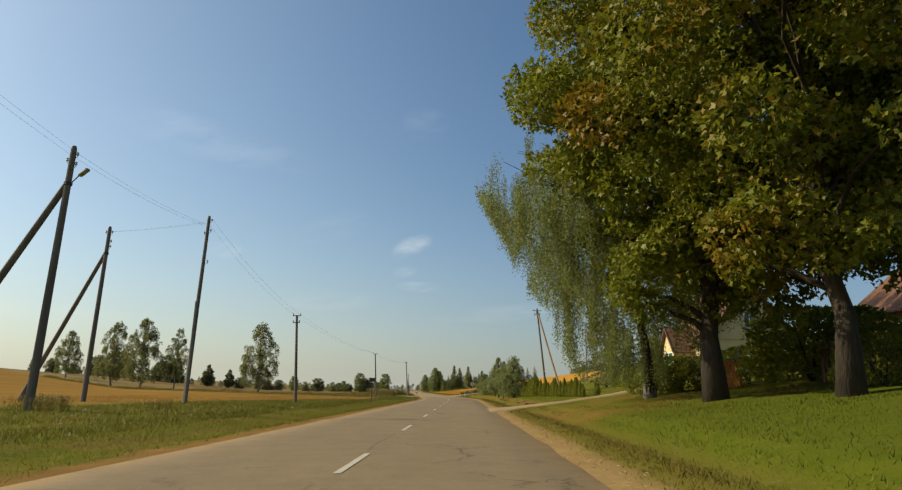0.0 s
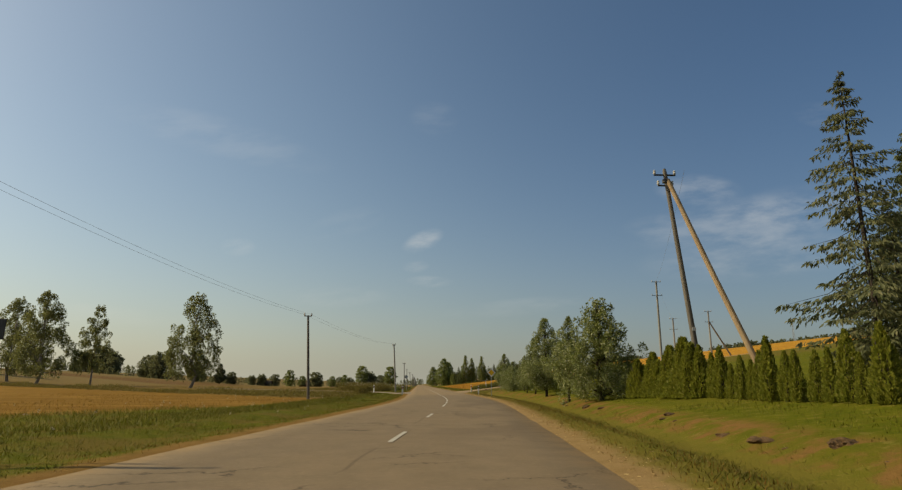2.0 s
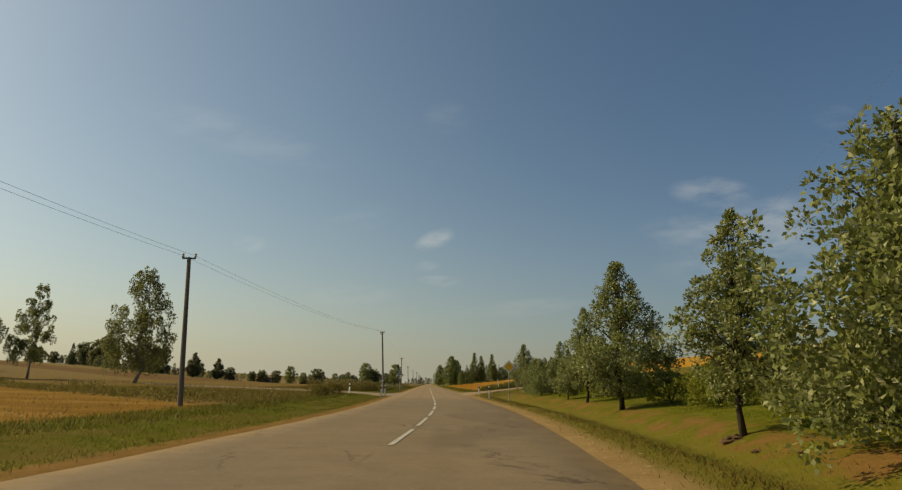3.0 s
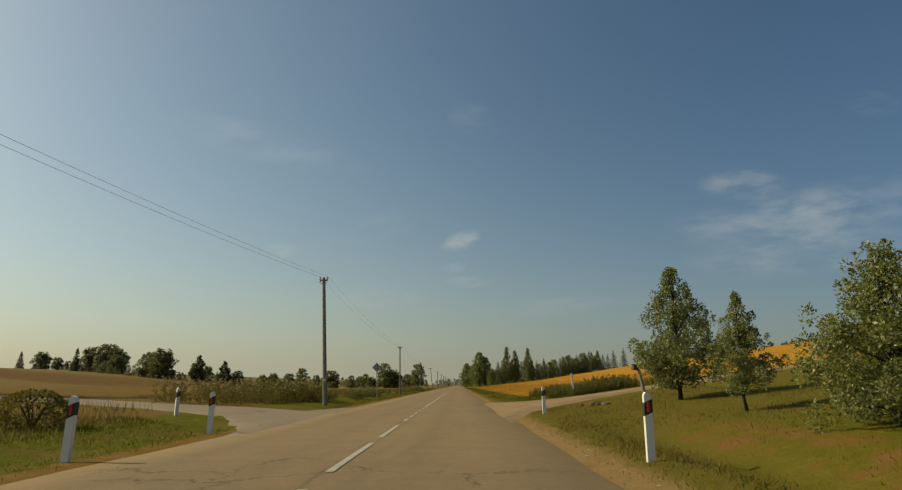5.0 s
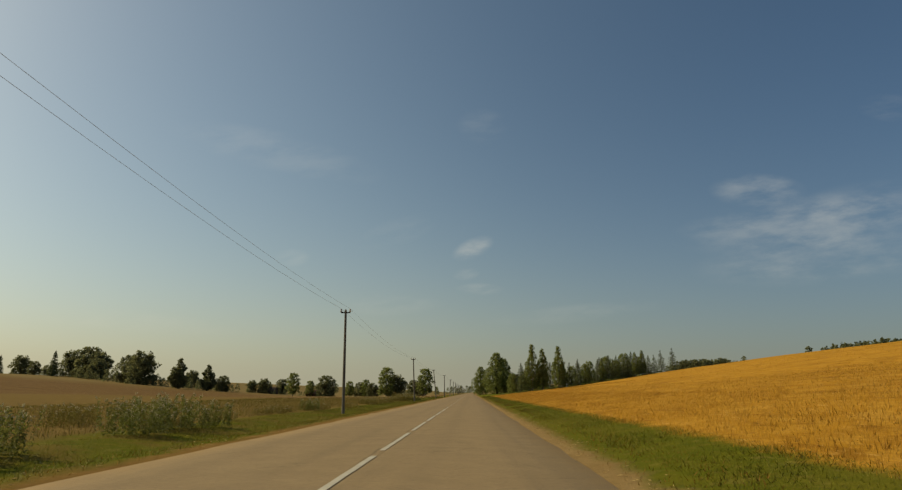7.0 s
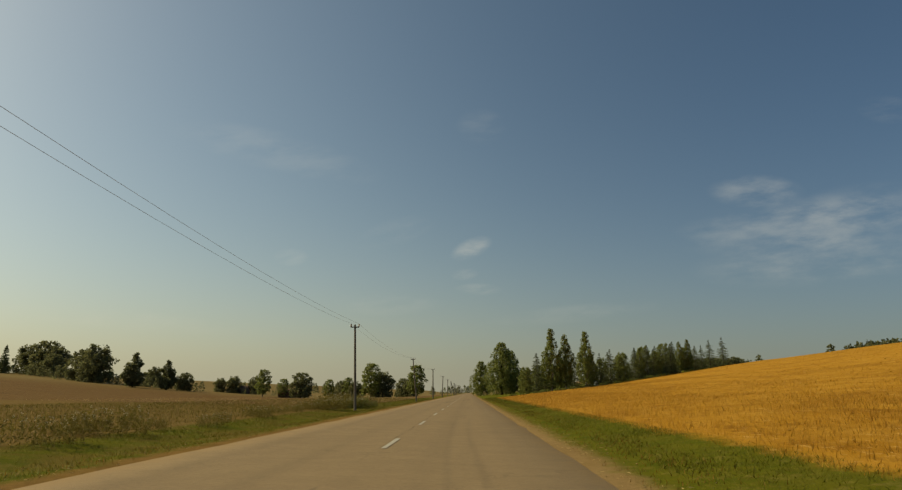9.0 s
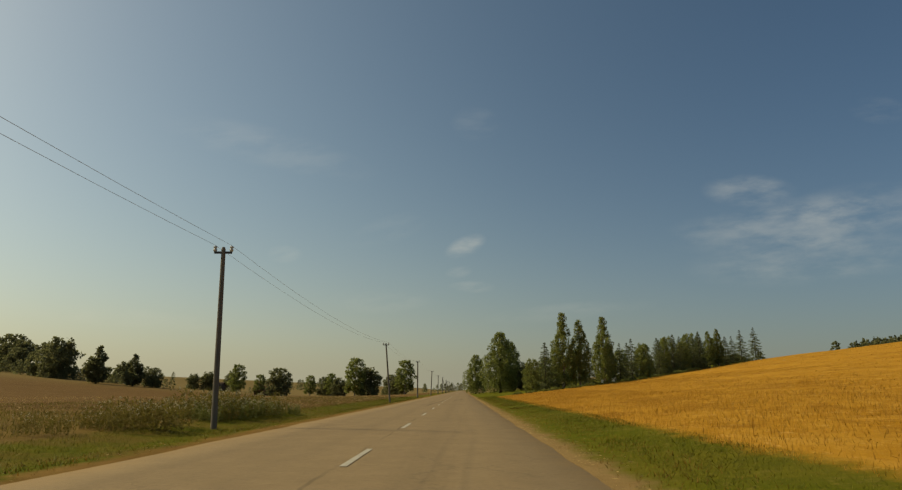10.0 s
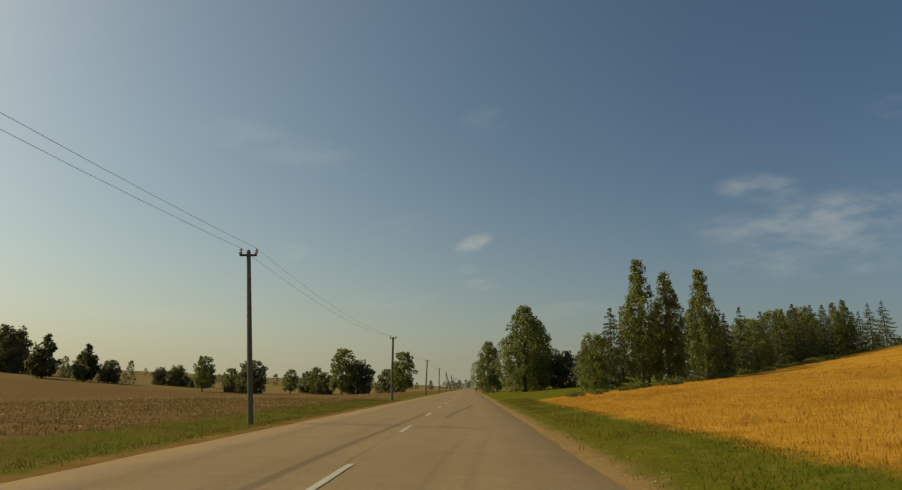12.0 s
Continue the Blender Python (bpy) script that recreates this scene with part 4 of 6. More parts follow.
for k, (x, y, z, tip) in enumerate(line):
    b = gxy(x, y)
    if k == 2:
        ob = pole(b, z - b.z, "thick grey concrete power pole beside the junction", "concrete", 0.125, hooks=((-1, z - 0.35), (1, z - 0.25)), arms=((z - 0.12, 0.24),), foot=1.5, lean=(tip, 0.0))
    elif k == 0:
        ob = pole(b, z - b.z, WOOD, "wood_pole", 0.13, arms=((z - 0.12, 0.36), (z - 0.75, 0.3)), lean=(tip, 0.0))
    else:
        ob = pole(b, z - b.z, WOOD, "wood_pole", 0.105 if y < 100 else 0.088, arms=((z - 0.10, 0.30),), lean=(tip, 0.0))
    poles.append((ob, z - b.z))
y = 308.3
for k in range(14):
    b = gxy(-5.0 - 0.02 * k, y)
    tall = 5.2 if k % 3 else 5.5
    brace = (1.6, 0.4, 4.9, 0.0) if k in (3, 4) else None
    poles.append((pole(b, tall, WOOD, "wood_pole", 0.11, arms=((tall - 0.1, 0.28),), lean=((-0.1, 0.15, 0.0)[k % 3], 0.0), brace=brace), tall))
    y += 40.0
chain = [p for p in poles[2:]]
for (p, hp), (q, hq) in zip(chain, chain[1:12]):
    for side in (-0.27, 0.27):
        sagging("wire", p.location + Vector((side + TIPS[p.name], 0, hp + 0.06)), q.location + Vector((side + TIPS[q.name], 0, hq + 0.06)), 0.55, "thin sagging overhead wire between poles")
for side in (-0.2, 0.25):
    sagging("wire", poles[0][0].location + Vector((side, 0, 12.1)), poles[2][0].location + Vector((side, 0, 13.0)), 0.3, "thin sagging overhead wire between poles")
    sagging("wire", poles[0][0].location + Vector((side, 0, 12.1)), poles[0][0].location + Vector((side + 3, -45, 12.4)), 0.5, "thin sagging overhead wire between poles")
    sagging("wire", poles[1][0].location + Vector((side, 0, 12.2)), poles[2][0].location + Vector((side, 0, 13.2)), 0.1, "thin sagging overhead wire between poles")
# poles on the hillside
b = gxy(9.45, 68.6)
poles.append((pole(b, 10.8 - b.z, "tall wooden pole with pale slanting prop above the hedge", "wood_pole", 0.115, brace_mat="light_pole", arms=((10.5 - b.z, 0.5), (10.0 - b.z, 0.35)), brace=(0.9, -3.6, 9.3, 0.1), foot=2.6, lean=(-0.95, 0.0)), 10.8 - b.z))
for x, y, z in ((32.6, 129.4, 16.4), (47.4, 158.7, 14.2), (53.7, 156.8, 15.5)):
    b = gxy(x, y)
    poles.append((pole(b, z - b.z, "grey power pole standing on the grassy hillside", "concrete", 0.16, arms=((z - b.z - 0.15, 0.7), (z - b.z - 2.2, 0.8)), brace=(5.0, 2.0, 7.0, 0.7) if x > 50 else None), z - b.z))
for k in range(3):
    sagging("wire", poles[-4 + k][0].location + Vector((0, 0, poles[-4 + k][1])), poles[-3 + k][0].location + Vector((0, 0, poles[-3 + k][1])), 0.6, "thin sagging overhead wire between poles")
mast = thing("radio_mast", gxy(330.0, 560.0), "thin far lattice mast on the hilltop", "mast")
g = Geo()
for a in range(3):
    c, s_ = math.cos(a * 2.094), math.sin(a * 2.094)
    g.tube([(1.2 * c, 1.2 * s_, -1), (0.35 * c, 0.35 * s_, 34)], [0.16, 0.1], 5)
    for k in range(11):
        r0, r1 = 1.2 - 0.077 * k, 1.2 - 0.077 * (k + 1)
        c2, s2 = math.cos((a + 1) * 2.094), math.sin((a + 1) * 2.094)
        g.tube([(r0 * c, r0 * s_, 3.0 * k), (r1 * c2, r1 * s2, 3.0 * (k + 1))], [0.06, 0.06], 4)
part("lattice", g, M["steel"], mast)

# ---- signs, posts ----
def diamond_sign(place, turn, tall, half, front, label):
    ob = thing("road_sign", place, label, "road sign", "priority road signs", turn)
    part("post", Geo().tube([(0, 0, -0.4), (0, 0, tall - 0.05)], [0.032, 0.032], 10), M["steel"], ob)
    part("post_cap", Geo().tube([(0, 0, tall - 0.05), (0, 0, tall - 0.03)], [0.036, 0.03], 10), M["dark_metal"], ob)
    z = tall - half
    plate = Geo().prism([(-half, z), (0, z - half), (half, z), (0, z + half)], 0.02, Matrix.Translation((0, -0.055, 0)))
    part("plate", plate, M["white_paint"] if front else M["steel"], ob)
    for s_ in (0.3, -0.3):
        part("bracket", Geo().box((0.3, 0.03, 0.04), (0, -0.02 if front else -0.025, z + s_ * half), bevel=0.005), M["dark_metal"], ob)
    i = half * 0.74
    face = Geo().prism([(-i, z), (0, z - i), (i, z), (0, z + i)], 0.008, Matrix.Translation((0, -0.061 - 0.004, 0)))
    if front:
        part("yellow_face", face, M["yellow_sign"], ob, "amber diamond face")
    return ob


diamond_sign(spot(5.0, 106.1), radians(-3), 2.75, 0.43, True, "yellow and white diamond priority sign on a steel post")
diamond_sign(gxy(-4.65, 155.4), radians(174), 2.95, 0.38, False, "grey back of a diamond road sign on a post").rotation_euler.y = radians(2.5)
board = thing("street_sign", gxy(-9.6, 53.9), "small dark-backed sign board on a thin post", "road sign")
part("post", Geo().tube([(0, 0, -0.3), (0.02, 0, 2.25)], [0.03, 0.03], 8), M["dark_wood"], board)
part("board", Geo().box((0.50, 0.025, 0.34), (0.02, -0.04, 2.1), bevel=0.006), M["dark_metal"], board, "dark rectangular board")
part("bracket", Geo().box((0.2, 0.03, 0.04), (0.02, -0.018, 2.1), bevel=0.004), M["steel"], board)


def guide_post(place, turn=0.0, lean=0.0):
    ob = thing("guide_post", place, "white plastic guide post with black band and red reflector", "guide post", "roadside guide posts", turn)
    body = Geo().prism([(-0.06, -0.3), (0.06, -0.3), (0.06, 0.93), (0.03, 1.0), (-0.03, 1.02), (-0.06, 0.97)], 0.09, Matrix.Translation((0, -0.045, 0)))
    ob.rotation_euler.y = lean
    part("body", body, M["white_paint"], ob)
    band = Geo().prism([(-0.064, 0.66), (0.064, 0.72), (0.064, 0.92), (-0.064, 0.86)], 0.098, Matrix.Translation((0, -0.049, 0)))
    b = part("band", band, M["black_plastic"], ob, "slanting black band")
    part("reflector", Geo().box((0.045, 0.012, 0.15), (0.0, -0.054, 0.79), bevel=0.004), M["red_reflector"], ob, "small red reflector")
    return ob


guide_post(gxy(5.0, 130.1), 0.05, -0.03)
for u, y in ((4.7, 116.5), (-4.4, 116.7), (-4.5, 122.5)):
    guide_post(spot(u, y))
track_post = thing("marker_post", gxy(8.6, 143.2, 0.12), "plain white marker post leaning among the weeds", "marker post")
track_post.rotation_euler.y = -0.09
part("body", Geo().prism([(-0.045, -0.3), (0.045, -0.3), (0.045, 1.14), (0.0, 1.19), (-0.045, 1.17)], 0.07, Matrix.Translation((0, -0.035, 0))), M["white_paint"], track_post)
guide_post(gxy(-8.7, 129.7), 0.8)

box_post = thing("post_with_box", gxy(9.2, 132.1), "leaning grey wooden post with a dark box on top", "post")
part("post", Geo().tube([(0.28, 0, -0.3), (0.0, 0, 1.25)], [0.075, 0.065], 10), M["concrete"], box_post)
part("box", Geo().box((0.25, 0.2, 0.19), (-0.12, 0, 1.25), Euler((0, 0.15, 0.2)).to_matrix(), bevel=0.02), M["dark_wood"], box_post, "small dark wooden box")
part("lid", Geo().box((0.30, 0.25, 0.025), (-0.11, 0, 1.36), Euler((0, 0.15, 0.2)).to_matrix(), bevel=0.008), M["dark_metal"], box_post)

culvert = thing("culvert_pipe", gxy(7.7, 131.2, -0.18), "half-buried concrete culvert pipe with a dark mouth", "pipe")
g = Geo()
n = 20
for ring, (r, yy) in enumerate(((0.24, 0.0), (0.24, 0.7), (0.18, 0.7), (0.18, 0.0))):
    g.v.extend((r * math.cos(2 * math.pi * k / n), yy, r * math.sin(2 * math.pi * k / n)) for k in range(n))
for ring in range(4):
    for k in range(n):
        a, b = ring * n + k, ring * n + (k + 1) % n
        c, d = ((ring + 1) % 4) * n + (k + 1) % n, ((ring + 1) % 4) * n + k
        g.f.append((a, b, c, d))
part("pipe", g, M["wood_pole"], culvert, "earth-stained pipe wall", soft=True)
culvert.rotation_euler.z = radians(20)
heap = thing("soil_heap", gxy(7.3, 131.75, -0.06), "low heap of bare brown soil over the culvert", "soil")
bm = bmesh.new()
bmesh.ops.create_icosphere(bm, subdivisions=4, radius=1.0)
for v in bm.verts:
    k = 1 + 0.30 * noise.noise(v.co * 2.5) + 0.10 * noise.noise(v.co * 9)
    v.co = Vector((v.co.x * 0.42 * k, v.co.y * 0.34 * k, v.co.z * 0.20 * k))
bm.verts.index_update()
part("soil", Geo().add([v.co for v in bm.verts], [[v.index for v in f.verts] for f in bm.faces]), M["soil"], heap, soft=True)
bm.free()
for k in range(4):
    u, y = 7.6 + rng.uniform(-0.8, 0.5), 131.6 + rng.uniform(-0.5, 0.9)
    st = thing("stone", spot(u, y, 0.03), "small rough brown field stone by the culvert", "stone", "stones at the culvert")
    bm = bmesh.new()
    bmesh.ops.create_icosphere(bm, subdivisions=2, radius=rng.uniform(0.06, 0.13))
    for v in bm.verts:
        v.co *= 1 + 0.35 * noise.noise(v.co * 6 + Vector((k, 0, 0)))
        v.co.z *= 0.7
    gg = Geo()
    bm.verts.index_update()
    gg.add([v.co for v in bm.verts], [[v.index for v in f.verts] for f in bm.faces])
    bm.free()
    part("rock", gg, M["soil"], st)
for k in range(22):
    y = 43.5 + 34 * rng.uniform(0, 1) ** 1.5
    clod = thing("clod", spot(7.0 + rng.normal(0, 0.25), y, -0.03), "lump of dug brown earth on the bank", "soil", "clods on the bank", turn=rng.uniform(0, 6))
    bm = bmesh.new()
    bmesh.ops.create_icosphere(bm, subdivisions=3, radius=rng.uniform(0.04, 0.20))
    for v in bm.verts:
        v.co *= 1 + 0.55 * noise.noise(v.co * 6 + Vector((k * 3.1, 0, 0))) + 0.35 * noise.noise(v.co * 17 + Vector((0, k * 1.7, 0)))
        v.co.x *= 1.5
        v.co.z *= 0.5
    bm.verts.index_update()
    part("lump", Geo().add([v.co for v in bm.verts], [[v.index for v in f.verts] for f in bm.faces]), M["dug_soil"], clod)
    bm.free()
# ---- houses and fences ----
def window(parent, m, wide, tall, cross=1, deep=0.10):
    """a window set in a wall: m carries its middle to the wall's face, x along the wall, y outward negative"""
    frame_ = Geo()
    b = 0.07
    for sx in (-1, 1):
        frame_.box((b, deep, tall), m @ Vector((sx * (wide - b) / 2, -0.01, 0)), m.to_3x3(), bevel=0.008)
    for sz in (-1, 1):
        frame_.box((wide - 2 * b, deep, b), m @ Vector((0, -0.01, sz * (tall - b) / 2)), m.to_3x3(), bevel=0.008)
    w = part("window", frame_, M["white_paint"], parent, "white-framed window")
    for k in range(cross):
        part("mullion", Geo().box((0.05, deep * 0.8, tall - 2 * b), m @ Vector(((k + 1) * wide / (cross + 1) - wide / 2, -0.01, 0)), m.to_3x3(), bevel=0.006), M["white_paint"], w)
    for k in range(cross + 1):
        step = wide / (cross + 1)
        part("pane", Geo().box((step - 0.06, 0.015, tall - 2 * b), m @ Vector(((k + 0.5) * step - wide / 2, 0.0, 0)), m.to_3x3()), M["pane"], w, "dark greenish glass")
    part("sill", Geo().box((wide + 0.16, 0.16, 0.045), m @ Vector((0, -0.07, -tall / 2 - 0.025)), m.to_3x3(), bevel=0.008), M["steel"], w)
    return w


def pitched_roof(geo, x0, x1, y0, y1, eave, ridge, over=0.35, thick=0.12):
    """two slabs, ridge along y"""
    mid = (x0 + x1) / 2
    slope = (ridge - eave) / (mid - x0)
    for a in (-1, 1):
        xe = (x0 - over) if a < 0 else (x1 + over)
        ze = eave - over * slope
        prof = [(xe, ze), (mid, ridge), (mid, ridge + thick), (xe, ze + thick)]
        geo.prism(prof, y1 - y0 + 2 * over, Matrix.Translation((0, y0 - over, 0)))
    return geo


def gable_body(geo, x0, x1, y0, y1, low, eave, ridge):
    mid = (x0 + x1) / 2
    return geo.prism([(x0, low), (x1, low), (x1, eave), (mid, ridge), (x0, eave)], y1 - y0, Matrix.Translation((0, y0, 0)))


def seams(parent, x0, x1, y0, y1, eave, ridge, over=0.35, step=0.55):
    """raised seams of the roof sheets on the slope towards the road"""
    mid = (x0 + x1) / 2
    slope = (ridge - eave) / (mid - x0)
    n = int((y1 - y0 + 2 * over) / step)
    run = mid - x0 + over
    length = math.hypot(run, run * slope)
    g0 = Geo().box((length, 0.03, 0.012), (0, 0, 0), Euler((0, -math.atan(slope), 0)).to_matrix())
    me = g0.data("roof_seam", M["roof"])
    for k in range(n + 1):
        ob = new("roof_seam", me)
        ob.parent = parent
        ob.location = (mid - run / 2, y0 - over + 0.05 + k * (y1 - y0 + 2 * over - 0.1) / n, ridge - run * slope / 2 + 0.135)


def cream_house():
    """long axis along the road, a gabled porch towards it"""
    y0, y1 = 50.0, 60.8
    u0, u1 = 22.6, 30.0
    x0 = centre(55.5) + u0
    base = profile(u0, 55.5)
    ob = thing("house", (x0, y0, base), "cream plastered house with brown roof and gabled porch", "house", turn=-math.atan(SLOPE))
    L, W = y1 - y0, u1 - u0
    part("wall", gable_body(Geo(), 0, W, 0, L, -1.2, 3.55, 8.6), M["cream_wall"], ob)
    roof = part("roof", pitched_roof(Geo(), 0, W, 0, L, 3.6, 8.85, 0.4), M["roof"], ob, "brown sheet roof")
    seams(roof, 0, W, 0, L, 3.6, 8.85, 0.4)
    part("plinth", Geo().box((0.08, L + 0.1, 0.7), (-0.03, L / 2, 0.0), bevel=0.02), M["concrete"], ob)
    # gable end towards the village
    for x, z, w, h in ((W / 2, 5.05, 1.05, 1.25), (W / 2 - 1.25, 2.05, 1.15, 1.45), (W / 2 + 1.25, 2.05, 1.15, 1.45)):
        window(ob, Matrix.Translation((x, 0.0, z)), w, h, 1)
    part("ledge", Geo().box((W + 0.1, 0.12, 0.11), (W / 2, -0.03, 3.5), bevel=0.02), M["cream_wall"], ob)
    for a in (-1, 1):
        run, rise = W / 2 + 0.4, (W / 2 + 0.4) * 5.25 / (W / 2)
        part("verge_board", Geo().box((math.hypot(run, rise), 0.05, 0.2), (W / 2 + a * run / 2, -0.43, 8.82 - rise / 2), Euler((0, a * math.atan2(rise, run), 0)).to_matrix(), bevel=0.01), M["dark_wood"], ob)
    # porch
    px0, py0, py1 = -1.75, 3.4, 6.85
    mid = (py0 + py1) / 2
    turn = Matrix.Rotation(math.pi / 2, 4, "Z")
    g = Geo().prism([(py0, -0.9), (py1, -0.9), (py1, 2.75), (mid, 4.75), (py0, 2.75)], 1.9, Matrix(((0, 1, 0, px0), (1, 0, 0, 0), (0, 0, 1, 0), (0, 0, 0, 1))))
    part("porch_wall", g, M["cream_wall"], ob)
    roof_geo = Geo()
    for a in (-1, 1):
        ye = py0 - 0.3 if a < 0 else py1 + 0.3
        ze = 2.75 - 0.3 * 2.0 / (mid - py0)
        roof_geo.prism([(ye, ze + 0.02), (mid, 4.78), (mid, 4.9), (ye, ze + 0.14)], 4.4, Matrix(((0, 1, 0, px0 - 0.3), (1, 0, 0, 0), (0, 0, 1, 0), (0, 0, 0, 1))))
    part("porch_roof", roof_geo, M["roof"], ob, "small brown gable roof over the porch")
    for a in (-1, 1):
        ye = py0 - 0.3 if a < 0 else py1 + 0.3
        run = mid - py0 + 0.3
        ang = math.atan2(2.0 / (mid - py0) * run, run)
        part("verge_board", Geo().box((0.05, math.hypot(run, run * 2.0 / (mid - py0)), 0.16), (px0 - 0.31, (ye + mid) / 2, 3.72), Euler((ang if a < 0 else -ang, 0, 0)).to_matrix(), bevel=0.01), M["dark_wood"], ob)
    face = Matrix.Translation((px0, mid, 1.75)) @ Matrix.Rotation(-math.pi / 2, 4, "Z")
    window(ob, face, 2.2, 1.65, 1)
    for y in (py0 + 0.03, py1 - 0.03):
        part("corner_post", Geo().box((0.09, 0.09, 3.6), (px0 - 0.02, y, 1.0), bevel=0.01), M["dark_wood"], ob)
    # main wall windows, door
    for y in (8.9,):
        window(ob, Matrix.Translation((0.0, y, 1.8)) @ Matrix.Rotation(-math.pi / 2, 4, "Z"), 1.1, 1.5, 1)
    window(ob, Matrix.Translation((0.0, 1.0, 1.8)) @ Matrix.Rotation(-math.pi / 2, 4, "Z"), 0.9, 1.5, 1)
    part("door", Geo().box((0.07, 0.95, 2.1), (-0.03, 2.6, 1.05), bevel=0.01), M["dark_wood"], ob, "dark wooden door")
    part("door_step", Geo().box((0.7, 1.4, 0.2), (-0.35, 2.6, -0.1), bevel=0.02), M["concrete"], ob)
    part("downpipe", Geo().tube([(px0 - 0.06, py0 + 0.1, 2.6), (px0 - 0.06, py0 + 0.1, -0.2), (px0 - 0.25, py0 + 0.05, -0.3)], [0.045] * 3, 8), M["dark_metal"], ob)
    ch = part("chimney", Geo().box((0.6, 0.6, 1.9), (W / 2 - 0.3, 2.2, 9.1), bevel=0.02), M["brick"], ob, "brick chimney")
    part("chimney_cap", Geo().box((0.72, 0.72, 0.1), (W / 2 - 0.3, 2.2, 10.1), bevel=0.02), M["concrete"], ch)
    part("gutter", Geo().tube([(-0.42, -0.4, 3.15), (-0.42, L + 0.4, 3.15)], [0.06, 0.06], 8), M["dark_metal"], ob)
    return ob


def brown_house():
    ob = thing("house", (19.0, 25.5, ground_at(20.0, 27.0)), "brown brick house with a brown roof behind the maples", "house", turn=-0.1)
    part("wall", gable_body(Geo(), 0, 6.5, 0, 8.0, -1.5, 3.0, 5.6), M["brick"], ob)
    part("roof", pitched_roof(Geo(), 0, 6.5, 0, 8.0, 3.05, 5.75, 0.35), M["roof"], ob, "brown sheet roof")
    window(ob, Matrix.Translation((0.0, 4.0, 1.6)) @ Matrix.Rotation(-math.pi / 2, 4, "Z"), 1.2, 1.2, 1)
    window(ob, Matrix.Translation((3.2, 0.0, 1.6)), 1.2, 1.2, 1)
    return ob


def picket_fence(start, end, tall, material, label, gap=0.17, wide=0.09, rails=(0.3, 0.85)):
    """posts, rails and pickets following the slope"""
    a, b = Vector(start), Vector(end)
    length = (b - a).length
    turn = math.atan2(b.y - a.y, b.x - a.x)
    ob = thing("fence", gxy(a.x, a.y), label, "fence", turn=turn)
    z0 = ob.location.z

    def low(t):
        p = a.lerp(b, t)
        return ground_at(p.x, p.y) - z0

    n = max(2, int(length / 2.2))
    for k in range(n + 1):
        t = k / n
        part("post", Geo().box((0.11, 0.11, tall + 0.3), (t * length, 0.07, low(t) + tall / 2 - 0.2), bevel=0.012), M[material], ob)
    for r in rails:
        g = Geo()
        g.tube([(t * length, 0.05, low(t) + tall * r) for t in [i / 8 for i in range(9)]], [0.04] * 9, 4)
        part("rail", g, M[material], ob)
    me = Geo().prism([(-wide / 2, 0.06), (wide / 2, 0.06), (wide / 2, tall - 0.07), (0, tall), (-wide / 2, tall - 0.07)], 0.022, Matrix.Translation((0, -0.022, 0))).data("picket", M[material])
    m = int(length / gap)
    for k in range(m):
        t = (k + 0.5) / m
        p = new("picket", me)
        p.parent = ob
        p.location = (t * length, 0.0, low(t) + rng.normal(0, 0.015))
        p.rotation_euler = (rng.normal(0, 0.01), rng.normal(0, 0.02), 0)
    return ob


cream_house()
brown_house()
picket_fence((9.5, 31.0, 0), (10.65, 30.1, 0), 1.45, "orange_wood", "orange-brown wooden picket fence under the maples", gap=0.125)
picket_fence((11.5, 25.0, 0), (12.6, 18.0, 0), 1.7, "dark_wood", "dark weathered picket fence behind the maples", gap=0.22)


def farm_building(place, wide, deep, eave, ridge, wall, roof, label, turn=0.0):
    ob = thing("farm_building", place, label, "barn", turn=turn)
    part("wall", gable_body(Geo(), 0, deep, 0, wide, -1.0, eave, ridge), M[wall], ob)
    part("roof", pitched_roof(Geo(), 0, deep, 0, wide, eave + 0.05, ridge + 0.15, 0.4), M[roof], ob)
    part("door", Geo().box((0.06, 1.6, 1.9), (-0.02, wide * 0.4, 0.95), bevel=0.01), M["dark_wood"], ob)
    return ob


farm_building(gxy(-77.0, 466.0), 7.0, 6.0, 1.9, 3.7, "dark_wood", "roof", "low dark timber barn with a reddish roof", radians(95))
farm_building(gxy(-112.0, 500.0), 4.0, 5.0, 1.9, 3.9, "dark_wood", "dark_wood", "small dark timber hut in the far field", radians(80))

# ---- big trees of the village ----
high = lambda h: 0.42 + 0.58 * math.sin(math.pi / 2 * h / 0.68) if h < 0.68 else math.cos((h - 0.68) / 0.34 * math.pi / 2) ** 0.5
maple = leafy_tree(19.2, 7.7, 2.7, 74000, 0.215, 0.40, high, 160, 0.18, "bark", "maple", 0.45, 0.0, 0.9, limbs=34, split=True, lobed=True)
plant("maple_tree", maple, gxy(5.3, 22.5), "huge spreading maple with dense green and yellowing leaves", "maple tree", "maples in front of the fence", turn=0.4)
maple2 = leafy_tree(19.0, 9.8, 3.6, 100000, 0.21, 0.33, high, 220, 0.16, "bark", "turning_maple", 0.45, 0.0, 0.9, limbs=30, split=True, lobed=True)
plant("maple_tree", maple2, gxy(6.9, 17.4), "huge spreading maple with dense green and yellowing leaves", "maple tree", "maples in front of the fence", turn=2.0)
